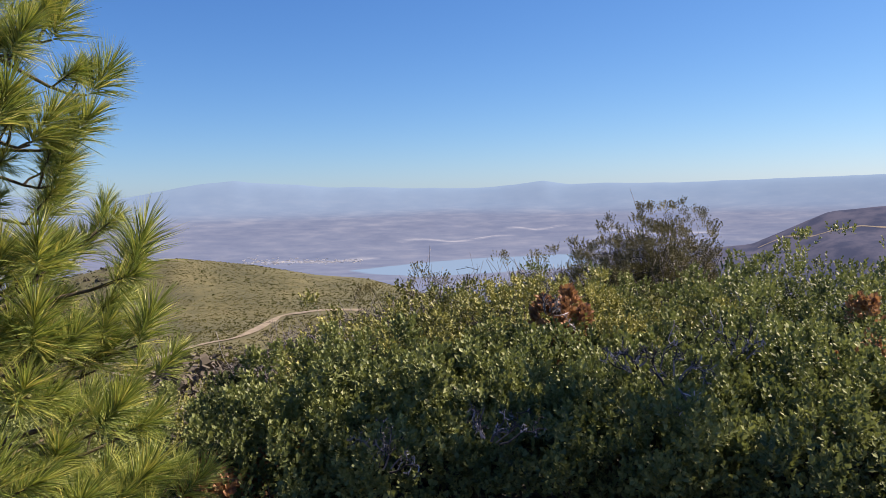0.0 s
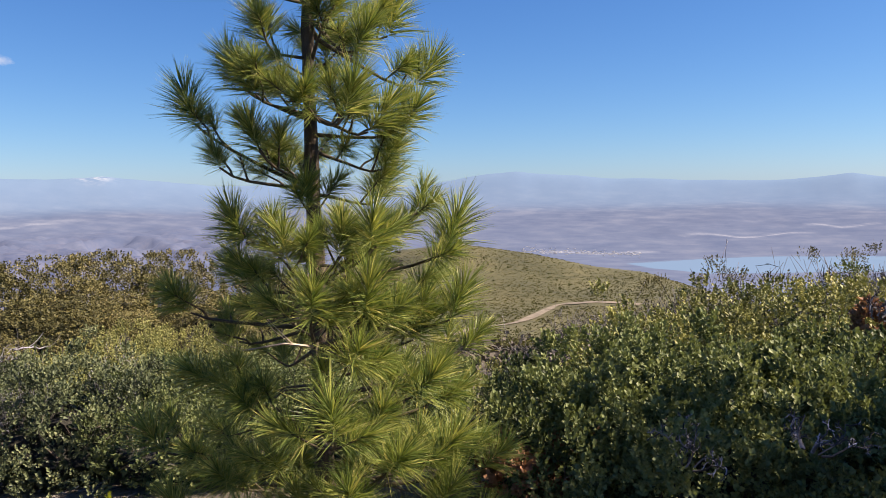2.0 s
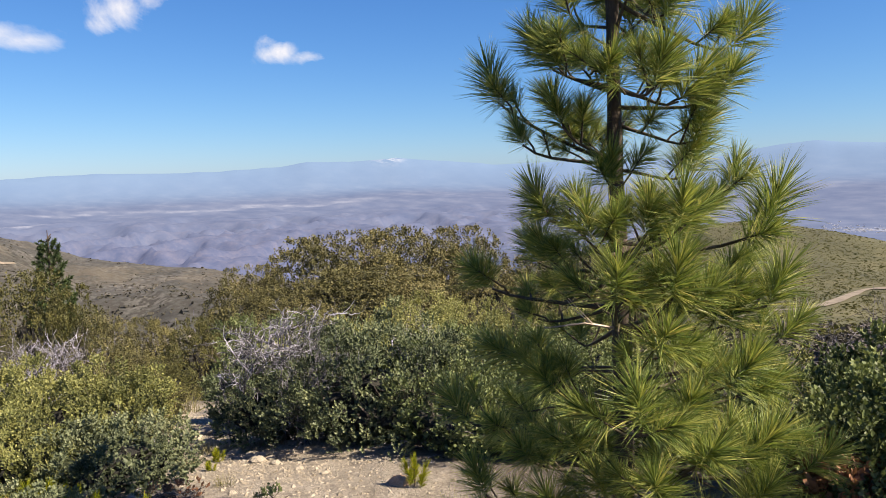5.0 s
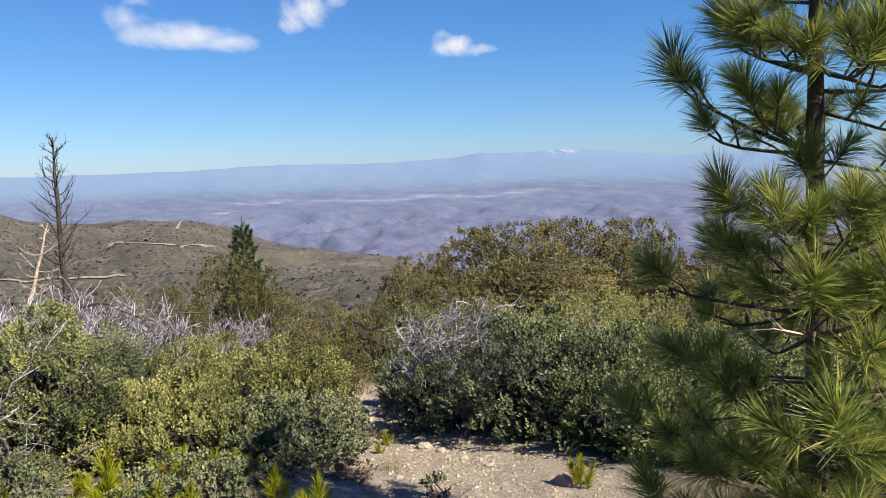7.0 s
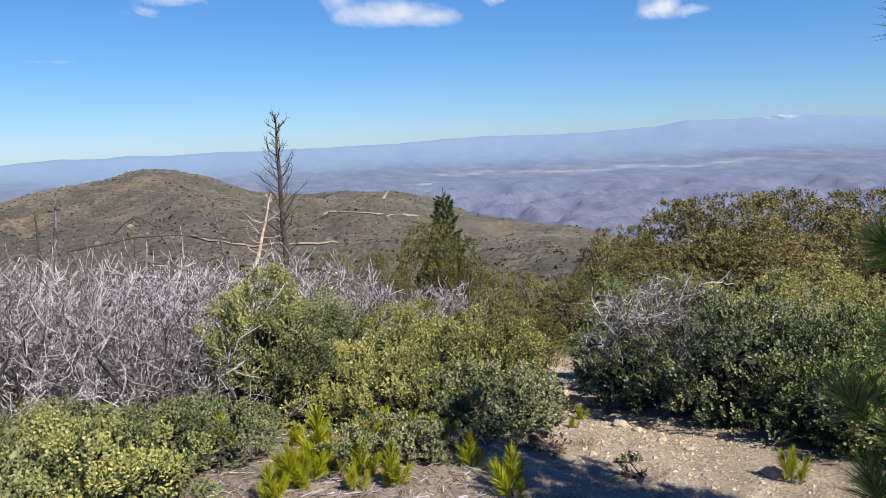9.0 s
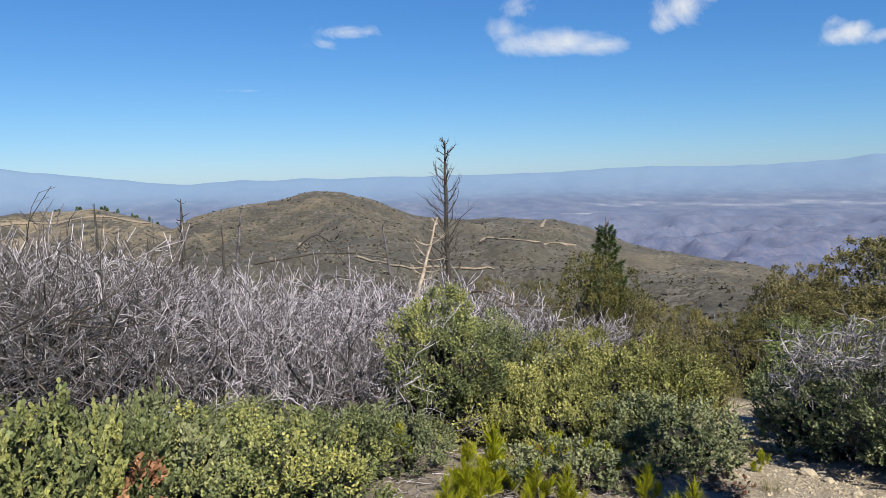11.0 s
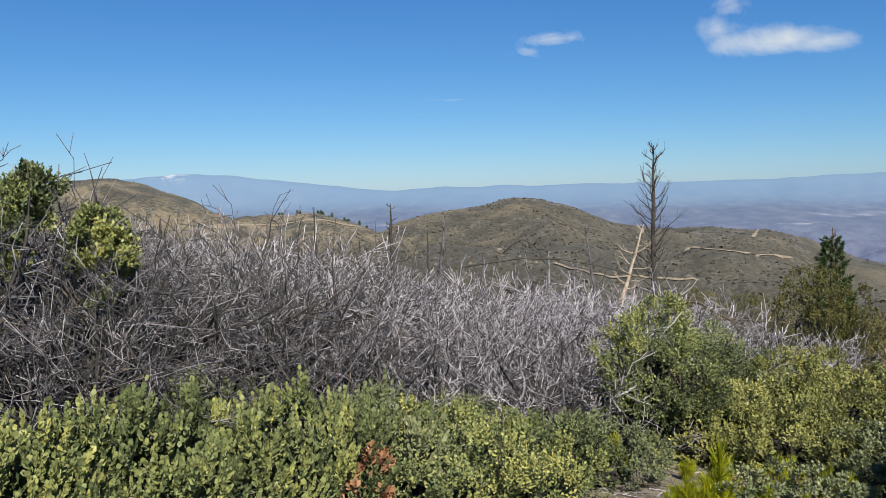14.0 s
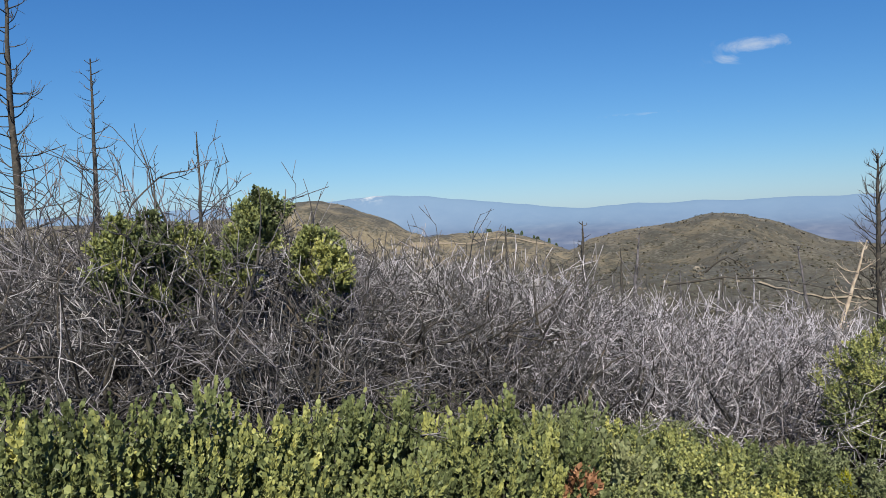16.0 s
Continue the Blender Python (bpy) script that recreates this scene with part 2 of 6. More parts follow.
def distance_mat():
    """The lowland and mountains at the horizon: a backdrop kilometres off, with painted haze."""
    m, t, b = nodes_of("haze_tinted_distance")
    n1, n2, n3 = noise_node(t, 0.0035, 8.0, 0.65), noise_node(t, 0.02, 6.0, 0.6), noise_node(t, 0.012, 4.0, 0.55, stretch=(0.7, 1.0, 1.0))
    d = attribute(t, "haze_depth")
    # near, middle and far colours: haze painted bluer and paler with distance
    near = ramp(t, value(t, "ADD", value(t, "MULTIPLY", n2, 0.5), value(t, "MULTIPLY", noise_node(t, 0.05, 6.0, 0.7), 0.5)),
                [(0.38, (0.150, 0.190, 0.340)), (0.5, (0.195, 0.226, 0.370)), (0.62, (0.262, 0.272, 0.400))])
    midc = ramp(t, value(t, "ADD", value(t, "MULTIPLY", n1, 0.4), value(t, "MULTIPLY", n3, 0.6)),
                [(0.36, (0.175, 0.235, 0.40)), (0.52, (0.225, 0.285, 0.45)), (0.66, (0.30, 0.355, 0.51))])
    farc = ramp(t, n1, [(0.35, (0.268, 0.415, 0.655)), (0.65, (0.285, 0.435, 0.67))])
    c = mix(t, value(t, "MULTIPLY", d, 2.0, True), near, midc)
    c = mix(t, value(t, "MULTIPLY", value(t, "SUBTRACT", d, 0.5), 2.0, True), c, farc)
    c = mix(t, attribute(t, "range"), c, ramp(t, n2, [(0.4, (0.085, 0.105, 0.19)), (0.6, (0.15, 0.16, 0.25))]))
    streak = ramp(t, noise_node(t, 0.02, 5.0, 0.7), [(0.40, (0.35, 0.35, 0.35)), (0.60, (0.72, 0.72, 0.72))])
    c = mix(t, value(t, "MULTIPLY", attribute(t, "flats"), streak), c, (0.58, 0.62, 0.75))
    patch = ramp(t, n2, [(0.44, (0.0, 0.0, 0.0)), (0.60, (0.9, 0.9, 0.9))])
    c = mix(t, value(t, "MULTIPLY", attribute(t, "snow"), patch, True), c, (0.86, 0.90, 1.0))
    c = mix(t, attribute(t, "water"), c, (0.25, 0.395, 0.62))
    # the same colour glows, which keeps the painted haze bright
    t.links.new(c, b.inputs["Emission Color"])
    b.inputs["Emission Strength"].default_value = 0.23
    b.inputs["Roughness"].default_value = 1.0
    b.inputs["Specular IOR Level"].default_value = 0.0
    dark = mix(t, 1.0, c, (0.24, 0.24, 0.24), "MULTIPLY")
    t.links.new(dark, b.inputs["Base Color"])
    return m


def plain(name, color, rough=0.7, glow=0.0):
    m, t, b = nodes_of(name)
    n = noise_node(t, 3.0, 4.0)
    t.links.new(ramp(t, n, [(0.3, tuple(v * 0.75 for v in color)), (0.7, color)]), b.inputs["Base Color"])
    b.inputs["Roughness"].default_value = rough
    if glow:
        b.inputs["Emission Color"].default_value, b.inputs["Emission Strength"].default_value = (*color, 1), glow
    return m


M_GROUND, M_FAR = ground_mat(), distance_mat()
M_ROAD = bark_mat("pale_dirt_road", [(0.3, (0.105, 0.086, 0.064)), (0.5, (0.19, 0.155, 0.115)), (0.7, (0.26, 0.215, 0.165))], 0.6, 0.0, 0.0)
# a faint glow of their own is added to brighten the roofs
M_TOWN = plain("distant_pale_roofs", (0.34, 0.345, 0.37), 0.9, 0.08)


def cloud_mat():
    m, t, b = nodes_of("thin_cloud")
    c = t.nodes.new("ShaderNodeTexCoord")
    n = noise_node(t, 2.1, 9.0, 0.62, "Generated", (2.4, 1.0, 1.0))
    n2 = noise_node(t, 7.0, 6.0, 0.6, "Generated", (2.0, 1.0, 1.0))
    body = attribute(t, "body")
    a = value(t, "ADD", body, value(t, "ADD", value(t, "MULTIPLY", value(t, "SUBTRACT", n, 0.5), 1.5), value(t, "MULTIPLY", value(t, "SUBTRACT", n2, 0.5), 0.45)))
    a = value(t, "MULTIPLY", value(t, "SUBTRACT", a, 0.25), 1.05, True)
    a = value(t, "MULTIPLY", a, value(t, "MULTIPLY", body, 2.5, True), True)
    a = value(t, "MULTIPLY", a, 0.86)
    # the cloud's sunlit white is its own glow, not light falling on it
    e = t.nodes.new("ShaderNodeEmission")
    e.inputs[0].default_value, e.inputs[1].default_value = (0.93, 0.95, 1.0, 1), 0.45
    tr = t.nodes.new("ShaderNodeBsdfTransparent")
    s = t.nodes.new("ShaderNodeMixShader")
    t.links.new(a, s.inputs[0])
    t.links.new(tr.outputs[0], s.inputs[1])
    t.links.new(e.outputs[0], s.inputs[2])
    t.links.new(s.outputs[0], t.nodes["Material Output"].inputs[0])
    return m


M_CLOUD = cloud_mat()

# ---- mesh tools ----
rng = np.random.default_rng(7)


def mesh_of(name, verts, faces, mats, index=None, attrs=None, smooth=False):
    """A mesh from arrays: faces is a list of (n, 3) or (n, 4) arrays."""
    me = bpy.data.meshes.new(name)
    verts = np.asarray(verts, dtype=np.float32).reshape(-1, 3)
    loops = np.concatenate([f.ravel() for f in faces]).astype(np.int32)
    totals = np.concatenate([np.full(len(f), f.shape[1]) for f in faces])
    starts = np.concatenate([[0], np.cumsum(totals)[:-1]]).astype(np.int32)
    me.vertices.add(len(verts))
    me.vertices.foreach_set("co", verts.ravel())
    me.loops.add(len(loops))
    me.loops.foreach_set("vertex_index", loops)
    me.polygons.add(len(starts))
    me.polygons.foreach_set("loop_start", starts)
    for m in mats:
        me.materials.append(m)
    if index is not None:
        me.polygons.foreach_set("material_index", np.asarray(index, dtype=np.int32))
    me.polygons.foreach_set("use_smooth", np.full(len(starts), smooth))
    for key, vals in (attrs or {}).items():
        a = me.attributes.new(key, "FLOAT", "POINT")
        a.data.foreach_set("value", np.asarray(vals, dtype=np.float32))
    me.update(calc_edges=True)
    return me


def unit(v):
    return v / np.maximum(np.linalg.norm(v, axis=-1, keepdims=True), 1e-9)


def tubes(lines, radii, sides=3):
    """Tapered tubes along n polylines of k points each."""
    lines, radii = np.asarray(lines, float), np.asarray(radii, float)
    n, k, _ = lines.shape
    tan = np.empty_like(lines)
    tan[:, 1:-1] = lines[:, 2:] - lines[:, :-2]
    tan[:, 0], tan[:, -1] = lines[:, 1] - lines[:, 0], lines[:, -1] - lines[:, -2]
    tan = unit(tan)
    ref = np.where(np.abs(tan[:, :1, 2:3]) > 0.8, np.array([1.0, 0, 0]), np.array([0, 0, 1.0]))
    u = unit(np.cross(tan, np.broadcast_to(ref, tan.shape)))
    w = np.cross(tan, u)
    ang = np.arange(sides) * 2 * np.pi / sides
    ring = lines[:, :, None] + radii[:, :, None, None] * (u[:, :, None] * np.cos(ang)[:, None] + w[:, :, None] * np.sin(ang)[:, None])
    v = ring.reshape(-1, 3)
    i = np.arange(n)[:, None, None] * k * sides + np.arange(k - 1)[None, :, None] * sides
    a = np.arange(sides)[None, None]
    b = (a + 1) % sides
    f = np.stack([i + a, i + b, i + b + sides, i + a + sides], -1).reshape(-1, 4)
    end = (np.arange(n) * k * sides + (k - 1) * sides)[:, None] + np.arange(sides)[None]
    caps = [end.astype(int)] if sides in (3, 4) else []
    return v, [f] + caps


def spikes(lines, radii):
    """Twig ends: three-sided points along n short lines."""
    a, b = lines[:, 0], lines[:, -1]
    t = unit(b - a)
    ref = np.where(np.abs(t[:, 2:3]) > 0.8, np.array([1.0, 0, 0]), np.array([0, 0, 1.0]))
    u = unit(np.cross(t, ref))
    w = np.cross(t, u)
    r = radii[:, :1]
    v = np.stack([a + u * r, a - u * r * 0.5 + w * r * 0.87, a - u * r * 0.5 - w * r * 0.87, b], 1).reshape(-1, 3)
    i = np.arange(len(lines))[:, None] * 4
    return v, [np.concatenate([i + np.array([q]) for q in ([0, 1, 3], [1, 2, 3], [2, 0, 3])])]


def join(sets):
    """Several (verts, faces) sets in one."""
    vs, fs, at = [], [], 0
    for v, f in sets:
        vs.append(v)
        fs += [q + at for q in f]
        at += len(v)
    return np.concatenate(vs), fs


def rotations(axis, spin):
    """Frames whose z is the given axis, turned about it."""
    z = unit(axis)
    ref = np.where(np.abs(z[:, 2:3]) > 0.9, np.array([1.0, 0, 0]), np.array([0, 0, 1.0]))
    x = unit(np.cross(ref, z))
    y = np.cross(z, x)
    c, s = np.cos(spin)[:, None], np.sin(spin)[:, None]
    return np.stack([x * c + y * s, y * c - x * s, z], -1)


def leaf_sprig(r, leaves, length, leaf, width, oval, up):
    """One twig end with its leaves, along z: verts (leaves, points, 3) and the faces of a leaf."""
    h = np.linspace(0.1, 1.0, leaves) ** 0.8 * length + r.normal(0, 0.08 * length, leaves)
    az = np.arange(leaves) * 2.4 + r.uniform(0, 6.28)
    tilt = np.radians(r.uniform(40, 78, leaves) - up * 34 * h / length)
    out = np.stack([np.cos(az) * np.sin(tilt), np.sin(az) * np.sin(tilt), np.cos(tilt)], -1)
    side = np.stack([-np.sin(az), np.cos(az), np.zeros(leaves)], -1)
    roll = r.normal(0, 0.28, leaves)[:, None]
    nor = np.cross(out, side)
    side = side * np.cos(roll) + nor * np.sin(roll)
    nor = np.cross(out, side)
    base = np.stack([np.zeros(leaves), np.zeros(leaves), h], -1)
    L = (leaf * r.uniform(0.7, 1.2, leaves))[:, None]
    if oval:
        prof = ((0, 0, 0), (0.42, 0.5, 0.12), (0.92, 0.3, 0.04), (0.92, -0.3, 0.04), (0.42, -0.5, 0.12))
        faces = [np.array([[0, 1, 2, 3, 4]])]
    else:
        prof = ((0, 0, 0), (0.58, -0.5, 0.1), (0.58, 0.5, 0.1), (1.0, 0, 0.0))
        faces = [np.array([[0, 2, 3, 1]])]
    pts = [base + out * (a * L) + side * (s * width * L) + nor * (d * width * L) for a, s, d in prof]
    return np.stack(pts, 1), faces


def scatter_sprigs(name, pos, axis, size, mat, seed, leaves=14, length=0.09, leaf=0.032, width=0.55, oval=True, up=1.0, tone=None):
    """A crown: sprigs at the given places, joined in one mesh."""
    r = np.random.default_rng(seed)
    n, kinds = len(pos), 5
    rot = rotations(axis, r.uniform(0, 6.28, n))
    tone = r.uniform(0, 1, n) if tone is None else tone
    vs, fs, ts, at = [], {}, [], 0
    which = r.integers(0, kinds, n)
    for k in range(kinds):
        tv, tf = leaf_sprig(r, leaves, length, leaf, width, oval, up)
        sel = np.where(which == k)[0]
        if not len(sel):
            continue
        lp = tv.shape[1]
        flat = tv.reshape(-1, 3)
        v = np.einsum("nij,mj->nmi", rot[sel], flat) * size[sel][:, None, None] + pos[sel][:, None]
        count = len(sel) * leaves
        start = at + np.arange(count) * lp
        for f in tf:
            for row in f:
                fs.setdefault(len(row), []).append(start[:, None] + row[None])
        vs.append(v.reshape(-1, 3))
        ts.append(np.repeat(tone[sel], leaves * lp))
        at += count * lp
    return mesh_of(name, np.concatenate(vs), [np.concatenate(f) for f in fs.values()], [mat], attrs={"tone": np.concatenate(ts)})


def part(name, me, parent, label=""):
    ob = new(name, me)
    ob.parent = parent
    return tagged(ob, label)


def holder(name, place, label, category, group="", turn=0.0, kind=""):
    ob = new(name)
    ob.empty_display_size = 0.1
    ob.matrix_world = pose(*place, 0, 0, turn)
    return tagged(ob, label, category, group, kind)


def branch_out(r, lines, radii, children, ratio, spread, lift, points=4, crook=0.12, low=0.25, thin=0.55):
    """Children of a batch of polylines: each parent bears some, along its outer part."""
    n, k, _ = lines.shape
    p = np.repeat(np.arange(n), children)
    m = len(p)
    at = r.uniform(low, 1.0, m) * (k - 1)
    i = np.minimum(at.astype(int), k - 2)
    f = (at - i)[:, None]
    start = lines[p, i] * (1 - f) + lines[p, i + 1] * f
    way = unit(lines[p, i + 1] - lines[p, i])
    length = np.linalg.norm(np.diff(lines, axis=1), axis=2).sum(1)[p] * ratio * r.uniform(0.6, 1.25, m)
    d = unit(way + r.normal(0, spread, (m, 3)) + np.array([0, 0, lift]))
    out = [start]
    for j in range(points - 1):
        out.append(out[-1] + d * (length / (points - 1))[:, None])
        d = unit(d + r.normal(0, crook * 2, (m, 3)) + np.array([0, 0, lift * 0.3]))
    r0 = (radii[p, i] * thin)
    return np.stack(out, 1), r0[:, None] * np.linspace(1, 0.45, points)[None]

# ---- the land: one sheet from the hilltop to the horizon ----
def polar(az, r):
    return r * math.sin(radians(az)), r * math.cos(radians(az))


PLAIN = -250.0
# skyline of the near hills: azimuth, elevation in degrees, distance
RIDGE = [(-180, 1.0, 60), (-150, 0.6, 500), (-137, 0.3, 700), (-123.1, 0.4, 720), (-121.1, 0.85, 740), (-118.7, 1.45, 750), (-116.5, 1.58, 750),
         (-113.8, 1.15, 740), (-111.0, -0.08, 720), (-107.9, -1.45, 680), (-104.8, -1.27, 640), (-102.2, -1.12, 620), (-99.4, -1.9, 600)]
RIDGE += [(-97.4, -2.75, 560), (-96.0, -2.1, 520), (-93.6, -1.6, 520), (-90.0, -1.1, 530), (-87.9, -0.6, 540), (-85.4, -0.52, 540), (-82.8, -1.33, 540),
          (-80.5, -2.12, 540), (-76.6, -2.72, 540), (-74.5, -2.64, 540), (-70.2, -2.88, 520), (-67.5, -3.6, 500), (-64.6, -4.75, 480), (-62.0, -5.25, 460)]
RIDGE += [(-59.6, -5.8, 440), (-56.0, -6.3, 420), (-52.0, -7.3, 380), (-45.0, -8.3, 320), (-35.0, -7.6, 290), (-28.0, -5.8, 280), (-22.0, -4.3, 270),
          (-17.6, -3.93, 260), (-13.0, -4.6, 255), (-7.8, -5.7, 250), (-4.1, -6.12, 250), (-1.2, -7.0, 240), (5, -9.0, 200), (30, -9.0, 200), (60, -3.0, 120), (100, 1.0, 60), (180, 1.0, 60)]
# fall of the hilltop itself: azimuth, metres per metre beyond 4 m
FALL = [(-180, 0.0), (-137, 0.02), (-115, 0.06), (-100, 0.085), (-85, 0.115), (-70, 0.17), (-56, 0.21), (-45, 0.2), (-20, 0.17), (5, 0.12), (30, 0.1), (70, 0.03), (120, 0.0), (180, 0.0)]
# far mountains: azimuth, elevation of the skyline
PEAKS = [(-180, 0.3), (-137, 0.6), (-120, 1.2), (-114.2, 1.32), (-111.7, 1.6), (-107.6, 1.36), (-103.0, 0.78), (-99, 0.3), (-96.2, 0.02), (-92.6, 0.25), (-86.0, 0.22),
         (-80, 0.22), (-71.5, 0.25), (-63.3, 0.5), (-59, 0.42), (-55.2, 0.38), (-51.0, 0.6), (-49.2, 0.9), (-46, 0.8), (-42.5, 1.05), (-39.5, 0.64), (-34.9, 0.25)]
PEAKS += [(-28, 0.3), (-20.5, 0.1), (-19.6, 0.26), (-17.0, 0.8), (-13.4, 1.13), (-10.0, 0.8), (-7.0, 0.62), (-1.2, 0.36), (4.0, 0.3), (7.0, 0.42), (9.0, 0.62), (11.0, 0.4), (17.7, 0.37), (25.8, 0.44), (31.3, 0.54), (60, 0.5), (180, 0.3)]
# the darker range to the right of the lake: azimuth, elevation at 1900 m
RANGE = [(17.0, -7.5), (19.9, -4.4), (23.4, -3.96), (25.9, -2.8), (28.2, -1.75), (31.4, -1.42), (40, -0.6), (60, -1.5), (75, -7.5)]
TRAIL = [(-0.2, -3.0, 1.0), (-0.5, -1.0, 1.0), (-1.2, 0.8, 1.0), (-2.4, 2.0, 0.85), (-3.5, 2.68, 0.68), (-4.5, 3.02, 0.52), (-5.82, 3.64, 0.36), (-7.44, 4.44, 0.33), (-9.1, 5.15, 0.36), (-10.8, 6.3, 0.4), (-11.8, 8.0, 0.45)]


def table(rows, col, az):
    a = np.array(rows, float)
    return np.interp(az, a[:, 0], a[:, col])


azs = np.concatenate([np.arange(-180, -141, 4.0), np.arange(-141, 37, 0.5), np.arange(37, 180, 4.0)])
rs = np.concatenate([[0.25], np.geomspace(0.5, 1190.0, 245), np.linspace(1203, 3750, 190), np.geomspace(3800, 4850.0, 18)])
NA, NR = len(azs), len(rs)


def fractal(x, y, scale, seed, octaves=5, gain=0.5):
    """Smooth value noise on a lattice, summed over octaves."""
    g = np.random.default_rng(seed).uniform(-1, 1, (256, 256))
    out, amp = np.zeros(np.shape(x)), 1.0
    for o in range(octaves):
        u, v = x / scale * 2 ** o + 17.3 * o, y / scale * 2 ** o + 9.1 * o
        i, j = np.floor(u).astype(int), np.floor(v).astype(int)
        f, h = u - i, v - j
        f, h = f * f * (3 - 2 * f), h * h * (3 - 2 * h)
        a, b = g[i % 256, j % 256], g[(i + 1) % 256, j % 256]
        c, d = g[i % 256, (j + 1) % 256], g[(i + 1) % 256, (j + 1) % 256]
        out += amp * ((a * (1 - f) + b * f) * (1 - h) + (c * (1 - f) + d * f) * h)
        amp *= gain
    return out


def land():
    A, R = np.meshgrid(azs, rs)
    X, Y = R * np.sin(np.radians(A)), R * np.cos(np.radians(A))
    top_el, top_r, fall = table(RIDGE, 1, A), table(RIDGE, 2, A), table(FALL, 1, A)
    near = -fall * np.maximum(R - 4.0, 0) ** 1.06 + fractal(X, Y, 3.0, 3, 5) * 0.05 * np.clip((R - 1) / 4, 0, 1)
    near_el = np.degrees(np.arctan2(near - EYE, R))
    el30 = np.degrees(np.arctan2(-fall * 26.0 ** 1.06 - EYE, 30.0))
    # from 30 m on the slope runs through a hollow up to the ridge
    lr = np.log(np.maximum(R, 1e-3))
    base = np.minimum(el30 * 0.25 - 8.2, top_el - 1.2)
    low_w = np.clip((-5.5 - top_el) / 2.5, 0, 1)
    base = base * (1 - low_w) + (el30 * 0.4 + top_el * 0.6) * low_w
    l1, l2 = np.log(30.0), np.log(np.minimum(120.0, top_r * 0.55))
    l3 = np.log(top_r)
    u = np.clip((lr - l2) / (l3 - l2), 0, 1)
    el = np.where(lr < l2, el30 + (base - el30) * np.clip((lr - l1) / (l2 - l1), 0, 1), base + (top_el - base) * (0.55 * u + 0.45 * u * u * (3 - 2 * u)))
    el = np.where(R < 30.0, near_el, el)
    z = EYE + R * np.tan(np.radians(el))
    hill = np.clip((R - 60) / 120, 0, 1) * np.clip((top_r * 1.02 - R) / (top_r * 0.35), 0, 1)
    gully = np.abs(fractal(X, Y, 95.0, 11, 6, 0.55))
    z += hill * (0.25 - gully) * R * 0.07 * np.where(A > -30, 0.4, 1.0)
    # behind the ridges the land drops to the plain
    zt = EYE + top_r * np.tan(np.radians(top_el))
    back = zt - (R - top_r) * 0.34 - 0.0002 * (R - top_r) ** 2
    z = np.where(R > top_r, np.maximum(back, PLAIN), z)
    far = R > 1150.0
    # badlands and low hills on the plain
    bad = np.clip((R - 1250) / 200, 0, 1) * np.clip((3700 - R) / 700, 0, 1) * np.clip((-20 - A) / 14, 0, 1)
    z += bad * (1.0 - np.abs(fractal(X, Y, 210.0, 21, 6, 0.62))) * 70.0 * np.clip((R - 1200) / 900, 0.15, 1)
    z = np.where(R > 3000, z + 155.0 * np.clip((R - 3000) / 1300, 0, 1), z)
    low = np.clip((R - 2800) / 300, 0, 1)
    z += low * np.maximum(fractal(X, Y, 600.0, 25, 5), 0) * 14.0
    # the range beyond the lake
    re = table(RANGE, 1, A)
    w = np.clip(1 - np.abs(R - 1900) / 520, 0, 1)
    rz = EYE + 1900 * np.tan(np.radians(re))
    z = np.where((A > 17) & (A < 75), np.maximum(z, PLAIN + (rz - PLAIN) * w ** 0.8 + w * (1 - w) * fractal(X, Y, 160.0, 31, 5) * 60), z)
    # mountains at the horizon
    pe = table(PEAKS, 1, A) + fractal(A * 1.0, A * 0 + 3.3, 2.2, 41, 4) * 0.06
    wm = np.clip((R - 4300) / 390, 0, 1)
    pz = EYE + 4700 * np.tan(np.radians(pe))
    z = np.where(R > 4300, np.maximum(z, PLAIN + 155 + (pz - PLAIN - 155) * wm ** 1.1 - wm * (1 - wm) * 40 * np.abs(fractal(X, Y, 260.0, 43, 5))), z)
    z = np.where(R > 4690, np.minimum(z, pz), z)
    z = np.where(R > 4250, np.minimum(z, EYE + R * np.tan(np.radians(pe - 0.02 - 0.2 * (1 - wm)))), z)
    # soften the kinks along each line of sight
    for _ in range(2):
        z[1:-1] = 0.25 * z[:-2] + 0.5 * z[1:-1] + 0.25 * z[2:]
    return A, R, X, Y, z


LA, LR, LX, LY, LZ = land()


def trail_gap(x, y):
    """Distance from the trail's middle line over its half width."""
    x, y = np.asarray(x, float), np.asarray(y, float)
    best = np.full(x.shape, 99.0)
    for (x0, y0, w0), (x1, y1, w1) in zip(TRAIL[:-1], TRAIL[1:]):
        dx, dy = x1 - x0, y1 - y0
        f = np.clip(((x - x0) * dx + (y - y0) * dy) / (dx * dx + dy * dy), 0, 1)
        best = np.minimum(best, np.hypot(x - x0 - f * dx, y - y0 - f * dy) / (w0 + (w1 - w0) * f))
    return best


gap = trail_gap(LX, LY)
LZ -= np.clip(1.3 - gap, 0, 1) * 0.05 * np.clip(1 - LR / 40, 0, 1)


def ground_z(x, y):
    """Height of the land at a place."""
    x, y = np.asarray(x, float), np.asarray(y, float)
    a, r = np.degrees(np.arctan2(x, y)), np.maximum(np.hypot(x, y), 0.26)
    fi = np.interp(a, azs, np.arange(NA))
    fr = np.interp(r, rs, np.arange(NR))
    i, j = np.minimum(fr.astype(int), NR - 2), np.minimum(fi.astype(int), NA - 2)
    u, v = fr - i, fi - j
    return (LZ[i, j] * (1 - u) + LZ[i + 1, j] * u) * (1 - v) + (LZ[i, j + 1] * (1 - u) + LZ[i + 1, j + 1] * u) * v


